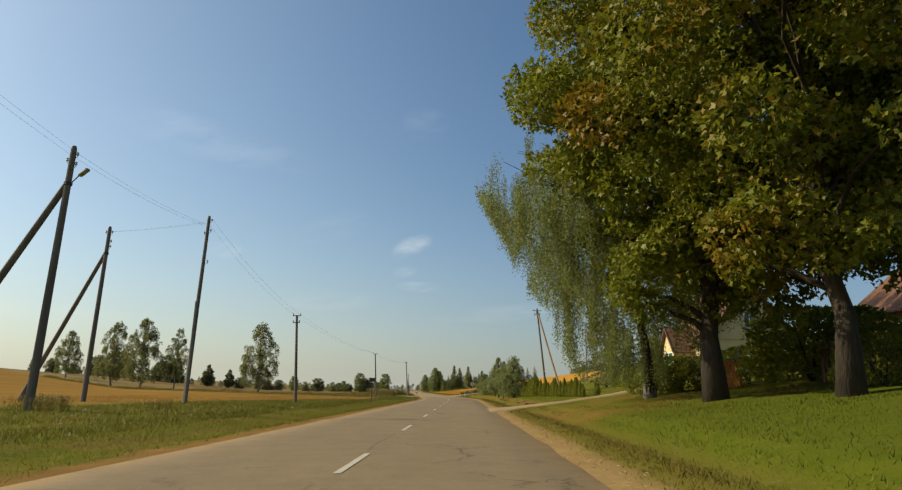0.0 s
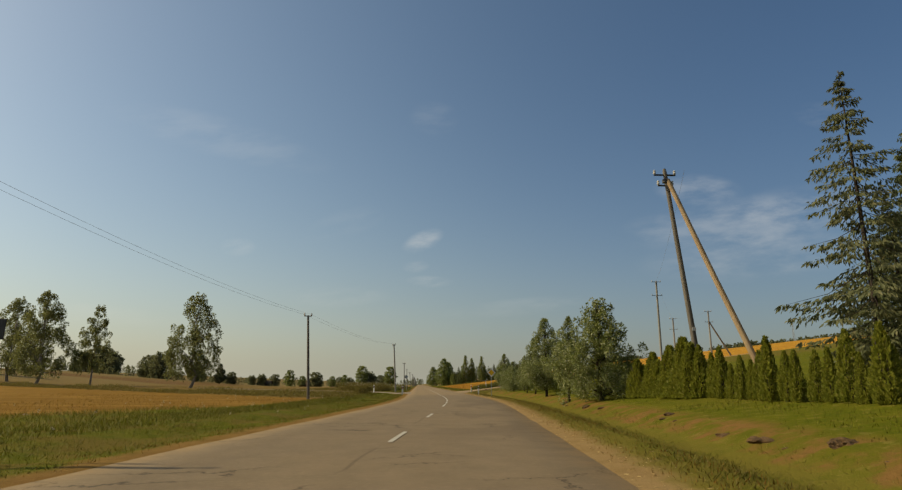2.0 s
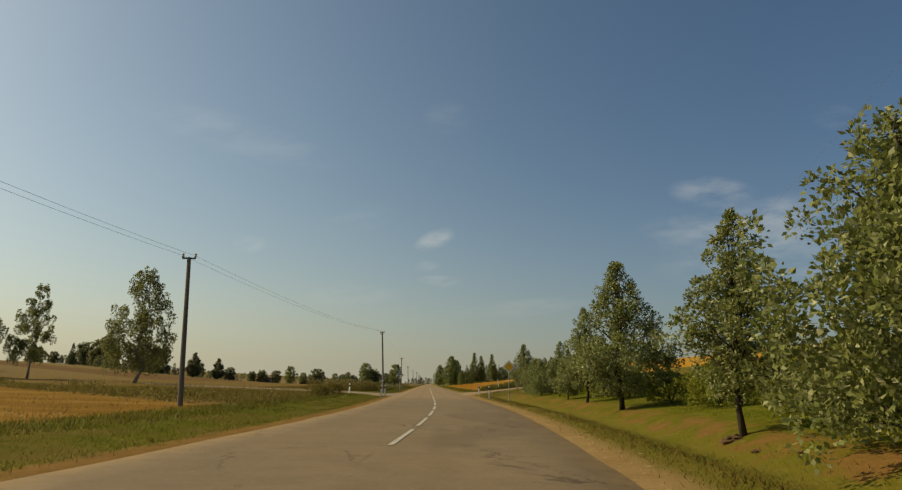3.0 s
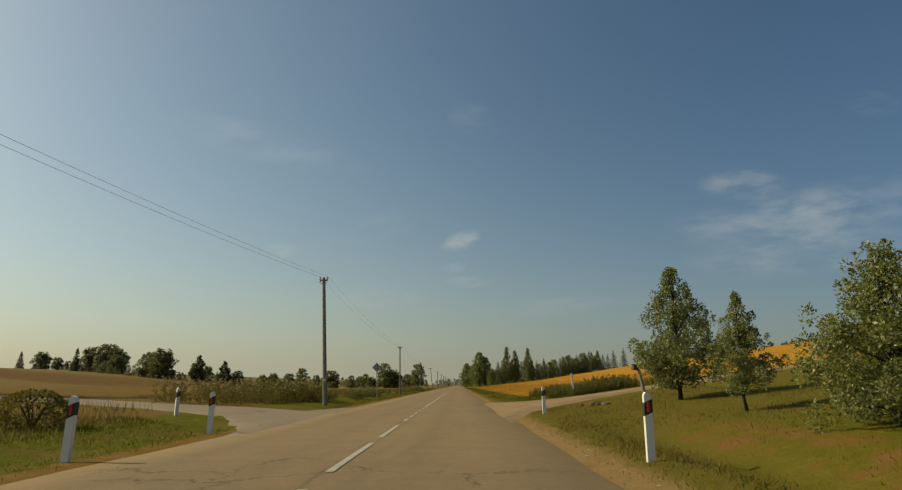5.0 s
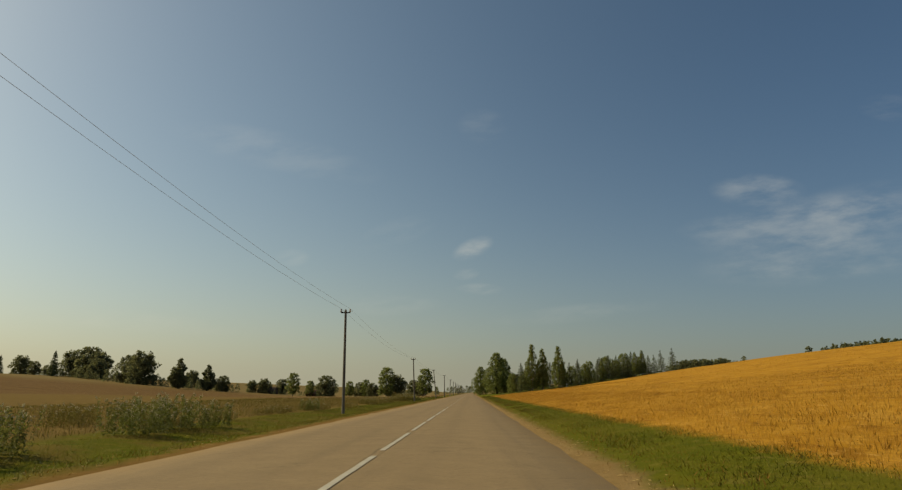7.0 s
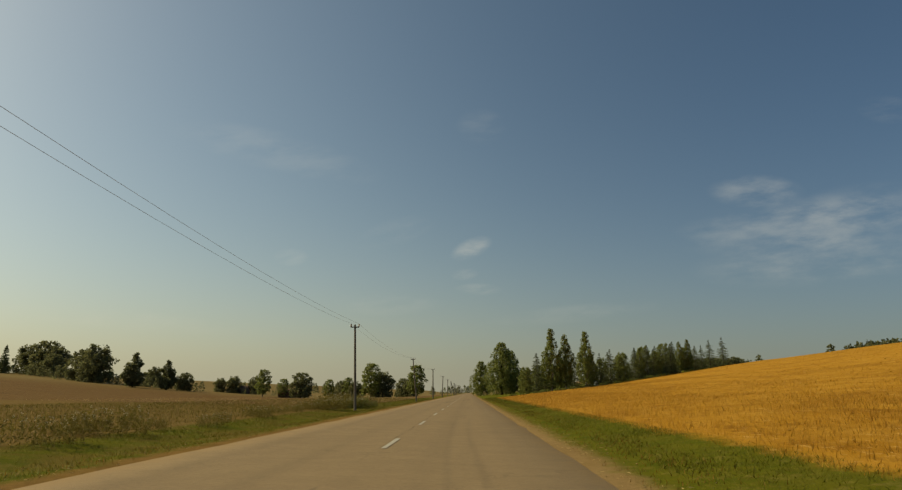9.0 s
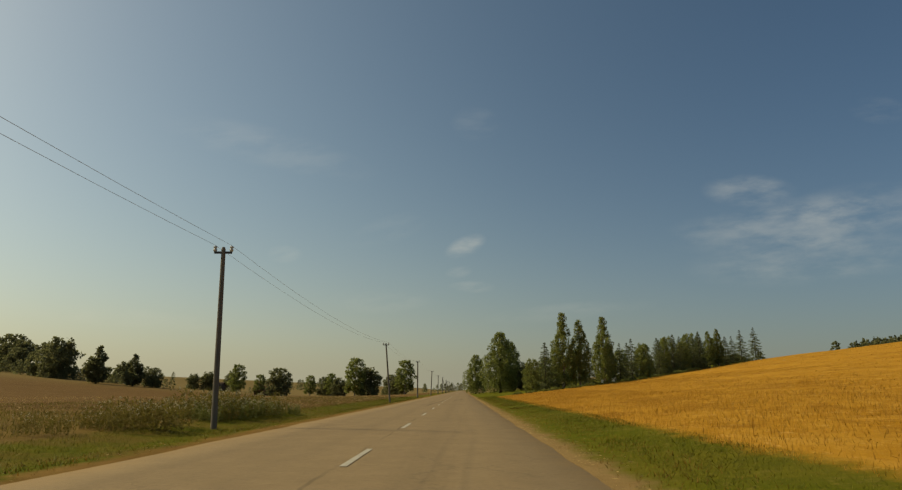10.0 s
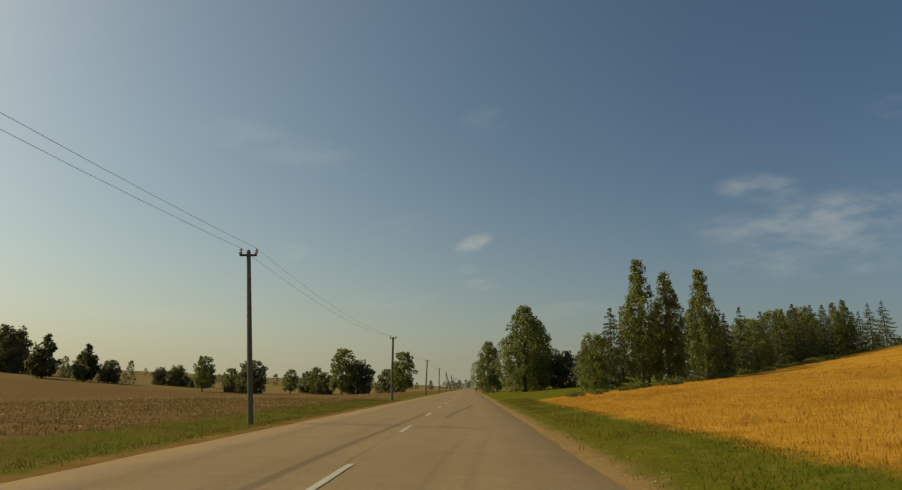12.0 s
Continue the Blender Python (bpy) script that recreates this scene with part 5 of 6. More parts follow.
maple3 = leafy_tree(14.5, 5.2, 4.6, 28000, 0.22, 0.26, high, 90, 0.19, "bark", "maple", 0.45, 0.0, 0.9, limbs=20, split=True, lobed=True)
plant("maple_tree", maple3, gxy(12.3, 20.6), "younger maple with dense green leaves behind the fence", "maple tree", "maples in front of the fence", turn=1.1)
weeper = weeping_tree(17.5, 9.3, 0.4, 9200, 0.105, 0.26, low=0.03, reach=(0.9, 4.2), leaf_step=0.058, lean=-0.06, arms=40, split=True, rim=0.64, lift=(0.50, 1.50, radians(150), 3.5, 5.2))
birch_ = plant("weeping_birch", weeper, gxy(5.9, 30.4), "tall weeping birch with long hanging leafy strands", "birch tree", turn=0.0)
part("limewash", Geo().tube([(0, 0, -0.1), (0, 0, 0.35), (-0.02, 0, 0.75)], [0.375, 0.33, 0.30], 12), M["limewash"], birch_, "faded white limewash on the trunk's foot", soft=True)
dark_bush = bush_mesh(2.3, 1.9, 5200, 0.16, "maple")
for x, y, k in ((7.5, 33.6, 0.8), (8.8, 33.4, 0.85), (10.0, 33.6, 0.8), (12.7, 27.4, 1.5), (14.4, 27.0, 1.4), (12.8, 33.0, 0.9), (9.5, 19.2, 0.75), (14.8, 31.5, 1.1)):
    plant("lilac_bush", dark_bush, gxy(x, y), "dense dark green garden bush by the fence", "bush", "garden bushes", scale=k, names=("stems", "leaves"))

# spruces by the house
big_spruce = spruce_tree(12.0, 4.3, 1.2, 27, 8, 140, 0.18, 0.30, 0.9, (0.55, 1.25))
slim_spruce = spruce_tree(12.0, 3.0, 1.4, 22, 7, 115, 0.12, 0.25, 0.84, (0.4, 1.3), 0.5, "pale_spruce")
for x, y, z, mesh_, k in ((15.8, 66.5, 14.8, slim_spruce, 1.0), (24.9, 73.2, 16.0, big_spruce, 1.0), (27.5, 75.5, 15.0, slim_spruce, 1.0), (30.2, 74.2, 19.6, big_spruce, 1.0), (26.5, 69.5, 12.2, slim_spruce, 1.0), (18.6, 68.4, 9.5, big_spruce, 1.0)):
    p = gxy(x, y)
    plant("spruce_tree", mesh_, p, "tall dark spruce with drooping branches behind the hedge", "spruce tree", "spruces beside the cream house", scale=(z - p.z) / 12.0)
apple = leafy_tree(5.0, 2.0, 1.4, 5200, 0.16, 0.10, lambda h: math.sin(math.pi * min(1, 0.2 + 0.75 * h)) ** 0.7, 40, 0.3, "bark", "birch", 0.2)
for x, y, k in ((20.6, 64.6, 1.0), (23.2, 64.2, 0.9)):
    plant("garden_tree", apple, gxy(x, y), "small round-crowned garden tree on the lawn", "tree", "garden trees", scale=k)

# thuja hedge
thuja = bush_mesh(1.75, 0.27, 2400, 0.095, "thuja", True, 1.9, True)
thuja_b = bush_mesh(1.75, 0.34, 2600, 0.095, "thuja", True, 1.9, True)
for k in range(31):
    y = 45.6 + k * 0.64
    u = 11.0 - 1.4 * (y - 45) / 27 + rng.normal(0, 0.08)
    plant("thuja", thuja if k % 2 else thuja_b, spot(u, y), "narrow green thuja in a clipped hedge row", "thuja", "thuja hedge", scale=rng.uniform(0.55, 0.95) * (0.92 + 0.2 * smooth(50, 62, y)), names=("stems", "leaves"))
thuja_wide = bush_mesh(1.9, 0.66, 4600, 0.10, "thuja", True, 1.5)
for k in range(12):
    y = 65.2 + k * 0.52
    plant("thuja", thuja_wide if k % 3 else thuja_b, spot(9.75 - 0.04 * k + rng.normal(0, 0.16), y), "bushy green thuja at the hedge row's end", "thuja", "thuja hedge", scale=rng.uniform(0.9, 1.25) * (1.06 - 0.035 * k), names=("stems", "leaves"))
plant("thuja", thuja_b, spot(11.4, 42.6), "squat dark thuja standing alone on the lawn", "thuja", scale=0.72, names=("stems", "leaves"))
for u, y, k in ((11.6, 91.2, 0.75), (12.5, 91.6, 0.85), (13.4, 91.0, 0.7), (10.7, 92.5, 0.55), (14.6, 95.0, 0.8), (14.0, 101.0, 0.8), (15.2, 106.0, 0.75)):
    plant("thuja", thuja, spot(u, y), "small young thuja planted on the grassy slope", "thuja", "young thujas on the lawn", scale=k, names=("stems", "leaves"))
low_bush = bush_mesh(1.3, 1.0, 3000, 0.11, "thuja")
for u, y, k in ((9.4, 84.0, 1.0), (9.8, 95.4, 0.9), (9.4, 79.0, 0.9), (10.6, 104.0, 0.8), (18.5, 62.5, 0.8), (20.5, 63.0, 0.9), (9.3, 88.3, 0.85), (10.4, 98.0, 1.2), (10.0, 101.5, 1.2), (10.4, 108.0, 1.3), (10.2, 113.0, 1.2), (10.6, 119.0, 1.2), (10.1, 76.4, 1.1), (10.4, 78.0, 1.25), (10.2, 79.8, 1.15)):
    plant("low_bush", low_bush, spot(u, y), "low dark green bush behind the small trees", "bush", "low garden bushes", scale=k, names=("stems", "leaves"))

# the row of small trees along the bank
cone = lambda h: (0.45 + 0.55 * min(1.0, h / 0.25)) * max(0.04, 1 - max(0.0, h - 0.25) / 0.76) ** 0.88
small_a = leafy_tree(5.3, 1.85, 0.45, 21000, 0.098, 0.08, cone, 300, 0.15, "bark", "linden", 0.1, 0.0, 0.62, 1.25, limbs=44, jag=(0.75, 1.22))
small_b = leafy_tree(5.3, 1.5, 0.75, 14500, 0.098, 0.07, cone, 230, 0.16, "bark", "linden", -0.1, 0.02, 0.62, 1.25, limbs=44, jag=(0.65, 1.3))
broad = leafy_tree(5.0, 2.1, 0.05, 22000, 0.112, 0.10, lambda h: math.sin(math.pi * min(1, 0.34 + 0.64 * h)) ** 0.85 * (1.06 - 0.22 * h), 230, 0.14, "bark", "linden", -0.15, 0.0, 0.6, 1.5, limbs=44, jag=(0.5, 1.42))
for x, y, z, mesh_ in ((6.4, 73.0, 5.6, broad), (5.9, 77.2, 4.8, small_b), (6.9, 88.0, 5.9, small_a), (7.4, 95.0, 4.95, small_b), (8.3, 105.4, 4.0, small_b), (7.9, 110.0, 3.2, broad), (9.6, 128.6, 5.3, small_a), (8.6, 116.5, 3.6, broad), (8.8, 122.0, 3.4, small_b), (7.6, 100.0, 3.2, small_a)):
    p = gxy(x, y)
    plant("roadside_tree", mesh_, p, "small conical broadleaf tree with silvery green leaves on the bank", "tree", "small trees along the bank", scale=(z - p.z) / 5.1)

# ---- trees across the fields ----
teardrop = lambda h: math.sin(math.pi * min(1.0, 0.16 + 0.80 * h)) ** 0.75 * (1.08 - 0.5 * h)
field_birch = [leafy_tree(15.0, 4.7, 1.4, 19000, 0.21, 0.2, teardrop, 240, 0.125, "birch_bark", "far_leaf", 1.2, flat=1.7, limbs=26) for _ in range(2)]
slim_birch = leafy_tree(15.0, 3.7, 2.2, 12000, 0.21, 0.16, teardrop, 150, 0.13, "birch_bark", "far_leaf", 1.2, flat=1.7, limbs=20)
for x, y, z, mesh_ in ((-116.9, 206.4, 18.9, field_birch[0]), (-87.9, 175.1, 19.1, field_birch[1]), (-76.3, 165.4, 19.1, field_birch[0]), (-70.7, 174.4, 17.4, slim_birch), (-43.6, 156.1, 17.7, field_birch[1])):
    p = gxy(x, y)
    plant("birch_tree", mesh_, p, "tall birch with hanging leaves standing alone in the field", "birch tree", "birches in the field", scale=(z - p.z) / 15.0)
dome = lambda h: math.sin(math.pi * min(1, 0.2 + 0.75 * h)) ** 0.6
round_far = [leafy_tree(12.0, 5.6, 0.2, 5200, 0.7, 0.3, dome, 150, 0.17, "bark", "dark_leaf") for _ in range(2)]
oval_far = leafy_tree(12.0, 4.2, 0.2, 4600, 0.66, 0.28, lambda h: cone(h) * 1.0, 140, 0.17, "bark", "dark_leaf")
thin_far = leafy_tree(12.0, 3.6, 1.0, 4400, 0.5, 0.22, dome, 130, 0.17, "birch_bark", "birch")
far_spruce = spruce_tree(12.0, 2.9, 0.4, 20, 8, 18, 0.2, 0.9)
FAR = "leafy tree standing far off across the field"
for x, y, z, mesh_ in ((-283, 555, 27, far_spruce), (-272, 577, 31, round_far[0]), (-262, 572, 27, round_far[1]), (-290, 585, 29, round_far[1]), (-255, 560, 22, round_far[0]), (-193.6, 504, 23.5, round_far[1]), (-205, 512, 21.5, round_far[0]),
                       (-156.4, 475, 18.2, oval_far), (-140.8, 476, 14.8, oval_far), (-134, 480, 9.0, round_far[0]), (-89.2, 460, 10.3, thin_far), (-71.3, 457, 8.8, round_far[0]), (-40.6, 455, 13.3, thin_far), (-36, 460, 9.5, round_far[1]),
                       (-22.5, 472, 13.4, thin_far), (-30, 490, 7.5, round_far[0]), (-26, 486, 7.5, round_far[1]), (-118, 500, 8.0, round_far[1]), (-111, 512, 8.0, round_far[0]), (-125, 500, 7.0, round_far[1]), (-58, 480, 6.0, round_far[0]), (-62, 470, 6.5, thin_far), (-50, 470, 5.5, round_far[1]), (-54, 474, 7.5, thin_far),
                       (-230, 560, 17, round_far[0]), (-170, 520, 13, round_far[1]), (-300, 560, 20, round_far[0]), (-82, 466, 6.5, thin_far), (-340, 600, 26, round_far[1]), (-365, 610, 27, far_spruce)):
    p = gxy(x, y)
    plant("field_tree", mesh_, p, FAR, "tree", "trees across the field", scale=max(0.3, (z - p.z) / 12.0))

# the farm's windbreak beyond the stubble
tall_birch = [leafy_tree(12.0, 2.2, 0.8, 12000, 0.21, 0.15, lambda h: (0.5 + 0.5 * math.sin(math.pi * min(1, h + 0.12))) * (1 - 0.6 * h ** 2.2), 260, 0.17, "birch_bark", "birch", 0.9, flat=1.6, limbs=18) for _ in range(2)]
poplar = leafy_tree(13.0, 4.2, 0.2, 19000, 0.28, 0.25, lambda h: math.sin(math.pi * min(1, 0.34 + 0.62 * h)) ** 0.9, 420, 0.11, "bark", "birch", 0.4, flat=1.8)
broad_far = leafy_tree(12.0, 3.7, 0.3, 9000, 0.33, 0.2, dome, 230, 0.15, "bark", "birch", 0.4, flat=1.2)
row_spruce = [spruce_tree(12.0, 3.9, 1.0, 20, 8, 56, 0.17, 0.42, 0.92, (0.65, 1.2)) for _ in range(2)] + [spruce_tree(12.0, 3.5, 1.3, 17, 7, 56, 0.16, 0.40, 0.92, (0.55, 1.25))]
WIND = "tree in the farm's windbreak at the stubble's edge"
B0, B1, P, D, S0, S1, S2 = tall_birch[0], tall_birch[1], poplar, broad_far, row_spruce[0], row_spruce[1], row_spruce[2]
for x, y, z, which in ((5.6, 384, 10.8, "poplar"), (10.3, 350.5, 14.0, "poplar"), (13.0, 357, 12.4, "poplar"), (12.6, 309, 6.0, "broad"), (15.2, 313, 8.9, "spruce"), (18.3, 314, 14.0, "birch"), (21.2, 315, 13.0, "birch"),
                       (26.0, 318.4, 13.9, "birch"), (24.0, 321, 9.5, "spruce"), (27.6, 322, 10.4, "birch"), (29.5, 321.4, 9.7, "slim spruce"), (32.2, 323.7, 10.7, "slim spruce"), (34.6, 325.6, 9.4, "broad"), (31.0, 327, 8.8, "broad"),
                       (39.0, 329.3, 10.9, "spruce"), (40.6, 331, 11.4, "birch"), (42.6, 332.0, 12.2, "spruce"), (44.4, 333.4, 11.4, "slim spruce"), (36.6, 330, 8.6, "spruce"), (46.9, 336.0, 11.5, "spruce"), (45.4, 334.6, 11.0, "broad"), (50.2, 338.7, 13.1, "spruce"), (53.2, 341.3, 13.9, "birch"),
                       (56.1, 343.7, 14.6, "birch"), (58.7, 346.0, 13.2, "spruce"), (51.8, 342, 11.8, "spruce"), (54.8, 343, 12.6, "birch"), (58.0, 348, 12.2, "spruce"), (48.6, 337.6, 12.0, "slim spruce"), (61.2, 348.4, 13.6, "slim spruce"), (64.1, 350.4, 15.2, "slim spruce"), (69.4, 355.0, 16.3, "slim spruce"),
                       (29.0, 330, 9.8, "spruce"), (33.4, 331, 10.4, "spruce"), (37.6, 335, 10.6, "broad"), (41.4, 338, 12.0, "spruce"), (44.0, 340, 12.4, "broad"), (47.8, 343, 12.8, "spruce"), (50.6, 345, 13.6, "broad"), (53.8, 348, 14.4, "spruce"), (22.6, 327, 8.8, "broad"), (17.0, 326, 7.2, "broad")):
    p = gxy(x, y)
    mesh_ = {"poplar": P, "birch": B0 if int(x) % 2 else B1, "broad": D, "spruce": S0 if int(x) % 2 else S1, "slim spruce": S2}[which]
    plant("windbreak_tree", mesh_, p, ("tall " if which != "broad" else "round-crowned ") + which.replace("broad", "leafy") + " " + WIND, "tree", "windbreak trees", scale=(z - p.z) / (13.0 if mesh_ is P else 12.0))
for x, y, z in ((19, 345, 6.5), (24, 350, 7.5), (16.5, 352, 7.0)):
    p = gxy(x, y)
    plant("windbreak_tree", round_far[1], p, "leafy " + WIND, "tree", "windbreak trees", scale=(z - p.z) / 12.0)
verge_bush = bush_mesh(1.4, 2.0, 900, 0.36, "birch")
for k in range(34):
    u = 9.0 + 1.15 * k + rng.uniform(-0.4, 0.4)
    y = 301 + (u - 9.5) * 0.80 + rng.uniform(-1, 1)
    plant("verge_bush", verge_bush, spot(u, y), "low green bush along the stubble's edge", "bush", "bushes along the stubble edge", scale=rng.uniform(0.16, 0.36), names=("stems", "leaves"))
for k, (x, y) in enumerate(((24.5, 326), (27.8, 327), (31.5, 329), (34.0, 331), (47.0, 342), (29.6, 326.5))):
    ob = thing("beehive", gxy(x, y), "small white painted beehive under the trees", "beehive", "beehives", turn=rng.uniform(0, 3))
    part("hive_body", Geo().box((0.75, 0.75, 0.95), (0, 0, 0.5), bevel=0.03), M["white_box"], ob)
    part("hive_roof", Geo().box((0.9, 0.9, 0.12), (0, 0, 1.04), bevel=0.03), M["steel"], ob)

# ---- weeds and bushes on the left ----
def weeds_mesh(plants, leaves_each, tall, spread, mat="weed", flower=0.3, leaf=0.13, bud=0.06):
    base, way, size = [], [], []
    heads = []
    for _ in range(plants):
        a, r = rng.uniform(0, 2 * np.pi), spread * rng.uniform(0, 1) ** 0.6
        root = np.array([math.cos(a) * r, math.sin(a) * r, 0])
        h = tall * rng.uniform(0.55, 1.1)
        lean = rng.normal(0, 0.16, 2) * h
        t = rng.uniform(0.05, 1.0, leaves_each)
        p = root + np.stack([lean[0] * t, lean[1] * t, h * t], axis=1)
        base.append(p)
        way.append(rng.normal(size=(leaves_each, 3)) * 0.8 + np.array([0, 0, 0.7]))
        size.append(leaf * rng.uniform(0.6, 1.4, leaves_each))
        if rng.random() < flower:
            heads.append(root + np.array([lean[0], lean[1], h]))
    base, way, size = np.concatenate(base), np.concatenate(way), np.concatenate(size)
    body = raw_mesh("leaves", kites(base, way, size, size * 0.26), 4, M[mat])
    hp = np.repeat(np.array(heads), 5, axis=0) + rng.normal(0, 0.03, (len(heads) * 5, 3))
    top = raw_mesh("flower_heads", kites(hp, rng.normal(size=(len(hp), 3)) + np.array([0, 0, 0.3]), bud, bud * 0.85), 4, M["umbel"])
    return body, top


weeds = [weeds_mesh(70, 25, 1.0, 1.5, "weed", 0.4) for _ in range(3)]
places = []
for k in range(17):
    places.append((-8.0 - 6.5 * rng.uniform(0, 1) ** 1.3, rng.uniform(140.5, 156.0), rng.uniform(0.8, 1.45)))
for y in np.arange(148, 232, 2.6):
    if rng.random() < 0.5:
        places.append((-8.2 + rng.normal(0, 0.6), y + rng.normal(0, 0.6), rng.uniform(0.28, 0.5)))
places += [(-6.9, 231.2, 0.75), (-7.3, 232.6, 0.8), (-8.0, 231.8, 0.7), (-7.6, 237.2, 0.95), (-8.2, 239.0, 1.05), (-7.2, 240.4, 0.9), (-8.6, 241.2, 0.9), (-7.8, 243.2, 0.8), (-16.2, 27.6, 0.6), (-18.4, 29.6, 0.6), (-13.6, 31.8, 0.5), (-20.5, 34.0, 0.6), (-9.4, 170.0, 0.6), (-11.0, 169.0, 0.6), (-12.4, 171.0, 0.6), (-10.0, 172.5, 0.55), (-7.4, 205.0, 0.6), (-7.6, 208.0, 0.7)]
for u, y, k in places:
    plant("weed_clump", weeds[int(rng.integers(3))], spot(u, y), "clump of tall dry wayside weeds with pale heads", "weeds", "wayside weeds", scale=float(k), names=("weed_foliage", "bloom"))
rank_weeds = [weeds_mesh(75, 34, 1.0, 1.1, "rank", 0.25, 0.14, 0.04) for _ in range(2)]
for u, y, k in ((7.4, 143.8, 0.5), (8.1, 143.9, 0.7), (8.8, 144.1, 0.85), (8.6, 142.9, 0.6), (9.5, 144.4, 0.95), (9.3, 143.4, 0.75), (10.3, 144.8, 1.0), (10.1, 143.9, 0.75), (11.0, 145.3, 1.05), (11.8, 145.8, 1.0), (11.0, 144.4, 0.7), (12.5, 146.3, 0.95), (9.0, 145.4, 0.7), (10.0, 146.2, 0.8), (11.2, 146.8, 0.85), (8.0, 145.2, 0.5), (12.1, 145.2, 0.65), (7.1, 149.5, 0.55), (7.5, 148.9, 0.7), (7.4, 148.0, 0.65), (8.3, 149.3, 0.8), (8.0, 148.3, 0.75), (8.7, 148.6, 0.85), (7.6, 147.3, 0.7)):
    plant("weed_clump", rank_weeds[int(rng.integers(2))], spot(u, y), "clump of rank green weeds beside the dirt track", "weeds", "rank weeds by the track", scale=0.78 * k, names=("weed_foliage", "bloom"))
dock = weeds_mesh(60, 50, 1.0, 1.0, "dock", 0.8, 0.10, 0.055)
for u, y, k in ((-6.9, 159.6, 0.85), (-7.2, 160.8, 0.8), (-7.2, 166.0, 0.9), (-7.5, 168.2, 1.0), (-7.0, 170.0, 0.8), (-8.4, 153.4, 0.6), (-8.2, 188.0, 0.7), (-7.1, 236.0, 0.55), (-7.4, 236.9, 0.65), (-8.4, 237.6, 0.6), (-6.8, 238.1, 0.7), (-7.8, 239.0, 0.75), (-6.9, 239.7, 0.7), (-8.8, 239.8, 0.6), (-7.5, 240.8, 0.7), (-6.5, 241.4, 0.6), (-8.3, 242.0, 0.6), (-7.0, 242.7, 0.55), (-6.3, 243.7, 0.5), (-7.5, 244.2, 0.45), (-9.3, 238.3, 0.5)):
    plant("dock_clump", dock, spot(u, y), "leafy silvery green weeds on the verge", "weeds", "green weeds", scale=k, names=("weed_foliage", "bloom"))
grey_bush = bush_mesh(1.6, 1.4, 2600, 0.15, "weed")
for u, y, k in ((-9.8, 119.2, 0.5), (-9.4, 123.0, 0.6), (-9.0, 114.0, 0.5)):
    plant("wild_bush", grey_bush, spot(u, y), "greyish wild bush in the roadside grass", "bush", "wild bushes", scale=k, names=("stems", "leaves"))


def scattered(n, u0, u1, y0, y1, keep=None):
    u, y = rng.uniform(u0, u1, n), rng.uniform(y0, y1, n)
    if keep is not None:
        ok = keep(u, y)
        u, y = u[ok], y[ok]
    x = np.array([centre(v) for v in y]) + u
    z = np.array([profile(a, b) for a, b in zip(u, y)])
    return np.stack([x, y, z - 0.02], axis=1), u


def off_tracks(u, y):
    """clear of the side road, the tracks and the driveway"""
    clear = ~((u > 0) & (np.abs(y - (137.5 + 0.36 * np.maximum(0, u - 8))) < 2.6 + 6.5 * np.exp(-(u - 3.9) / 1.2)))
    clear &= ~((u > 0) & (u < 13) & (np.abs(y - (39.5 + 0.25 * np.maximum(0, u - 8))) < 1.9 + 3.0 * np.exp(-(u - 3.9) / 0.8)))
    clear &= ~((u < 0) & (np.abs(y - (131.5 + 0.9 * np.maximum(0, -u - 5))) < 7.5))
    return clear


def turf(name, n, u0, u1, y0, y1, tall, wide, mat, label, category="grass", keep=off_tracks, lean=0.45):
    p, u = scattered(n, u0, u1, y0, y1, keep)
    if mat == "blade" and u0 > 0:
        bare = (u > 6.4) & (u < 8.0) & (p[:, 1] > 40) & (p[:, 1] < 122)
        dry = (u < 6.5) & (p[:, 1] < 124)
        keep_ = rng.uniform(0, 1, len(p)) < np.where(bare, 0.28, np.where(dry, 0.4, 1.0)) * np.where(bare, 1.0, np.where(p[:, 1] < 36, 0.7, 1.0))
        keep_ &= ~((p[:, 1] > 114) & (p[:, 1] < 142) & (rng.uniform(0, 1, len(p)) < 0.6))
        p = p[keep_]
    h = tall * rng.uniform(0.45, 1.25, len(p))
    me = raw_mesh(name, blades(p, h, wide, lean), 3, M[mat])
    # rounded blades face the sky more than their flat triangles do
    me.normals_split_custom_set_from_vertices(np.repeat(unit(rng.normal(0, 0.45, (len(p), 3)) + np.array([0, 0, 1.0])), 3, axis=0).tolist())
    return tagged(new(name, me), label, category, kind="stuff")


# strip of brush between the two fields on the left
t = rng.uniform(0, 1, 2600) ** 0.8
bu = -(11 + 105 * t)
by = 84 + 0.95 * -bu + rng.normal(0, 0.8, 2600)
bp = np.stack([np.array([centre(v) for v in by]) + bu, by, np.array([profile(a, b) for a, b in zip(bu, by)]) - 0.05], axis=1)
bp = np.repeat(bp, 8, axis=0) + rng.normal(0, 0.35, (2600 * 8, 3)) * np.array([1, 1, 0.0]) + np.stack([np.zeros(20800), np.zeros(20800), rng.uniform(0, 0.7, 20800) * np.repeat(0.3 + 0.8 * np.abs(np.sin(bu * 0.35) * np.sin(bu * 0.13 + 1.0)), 8)], axis=1)
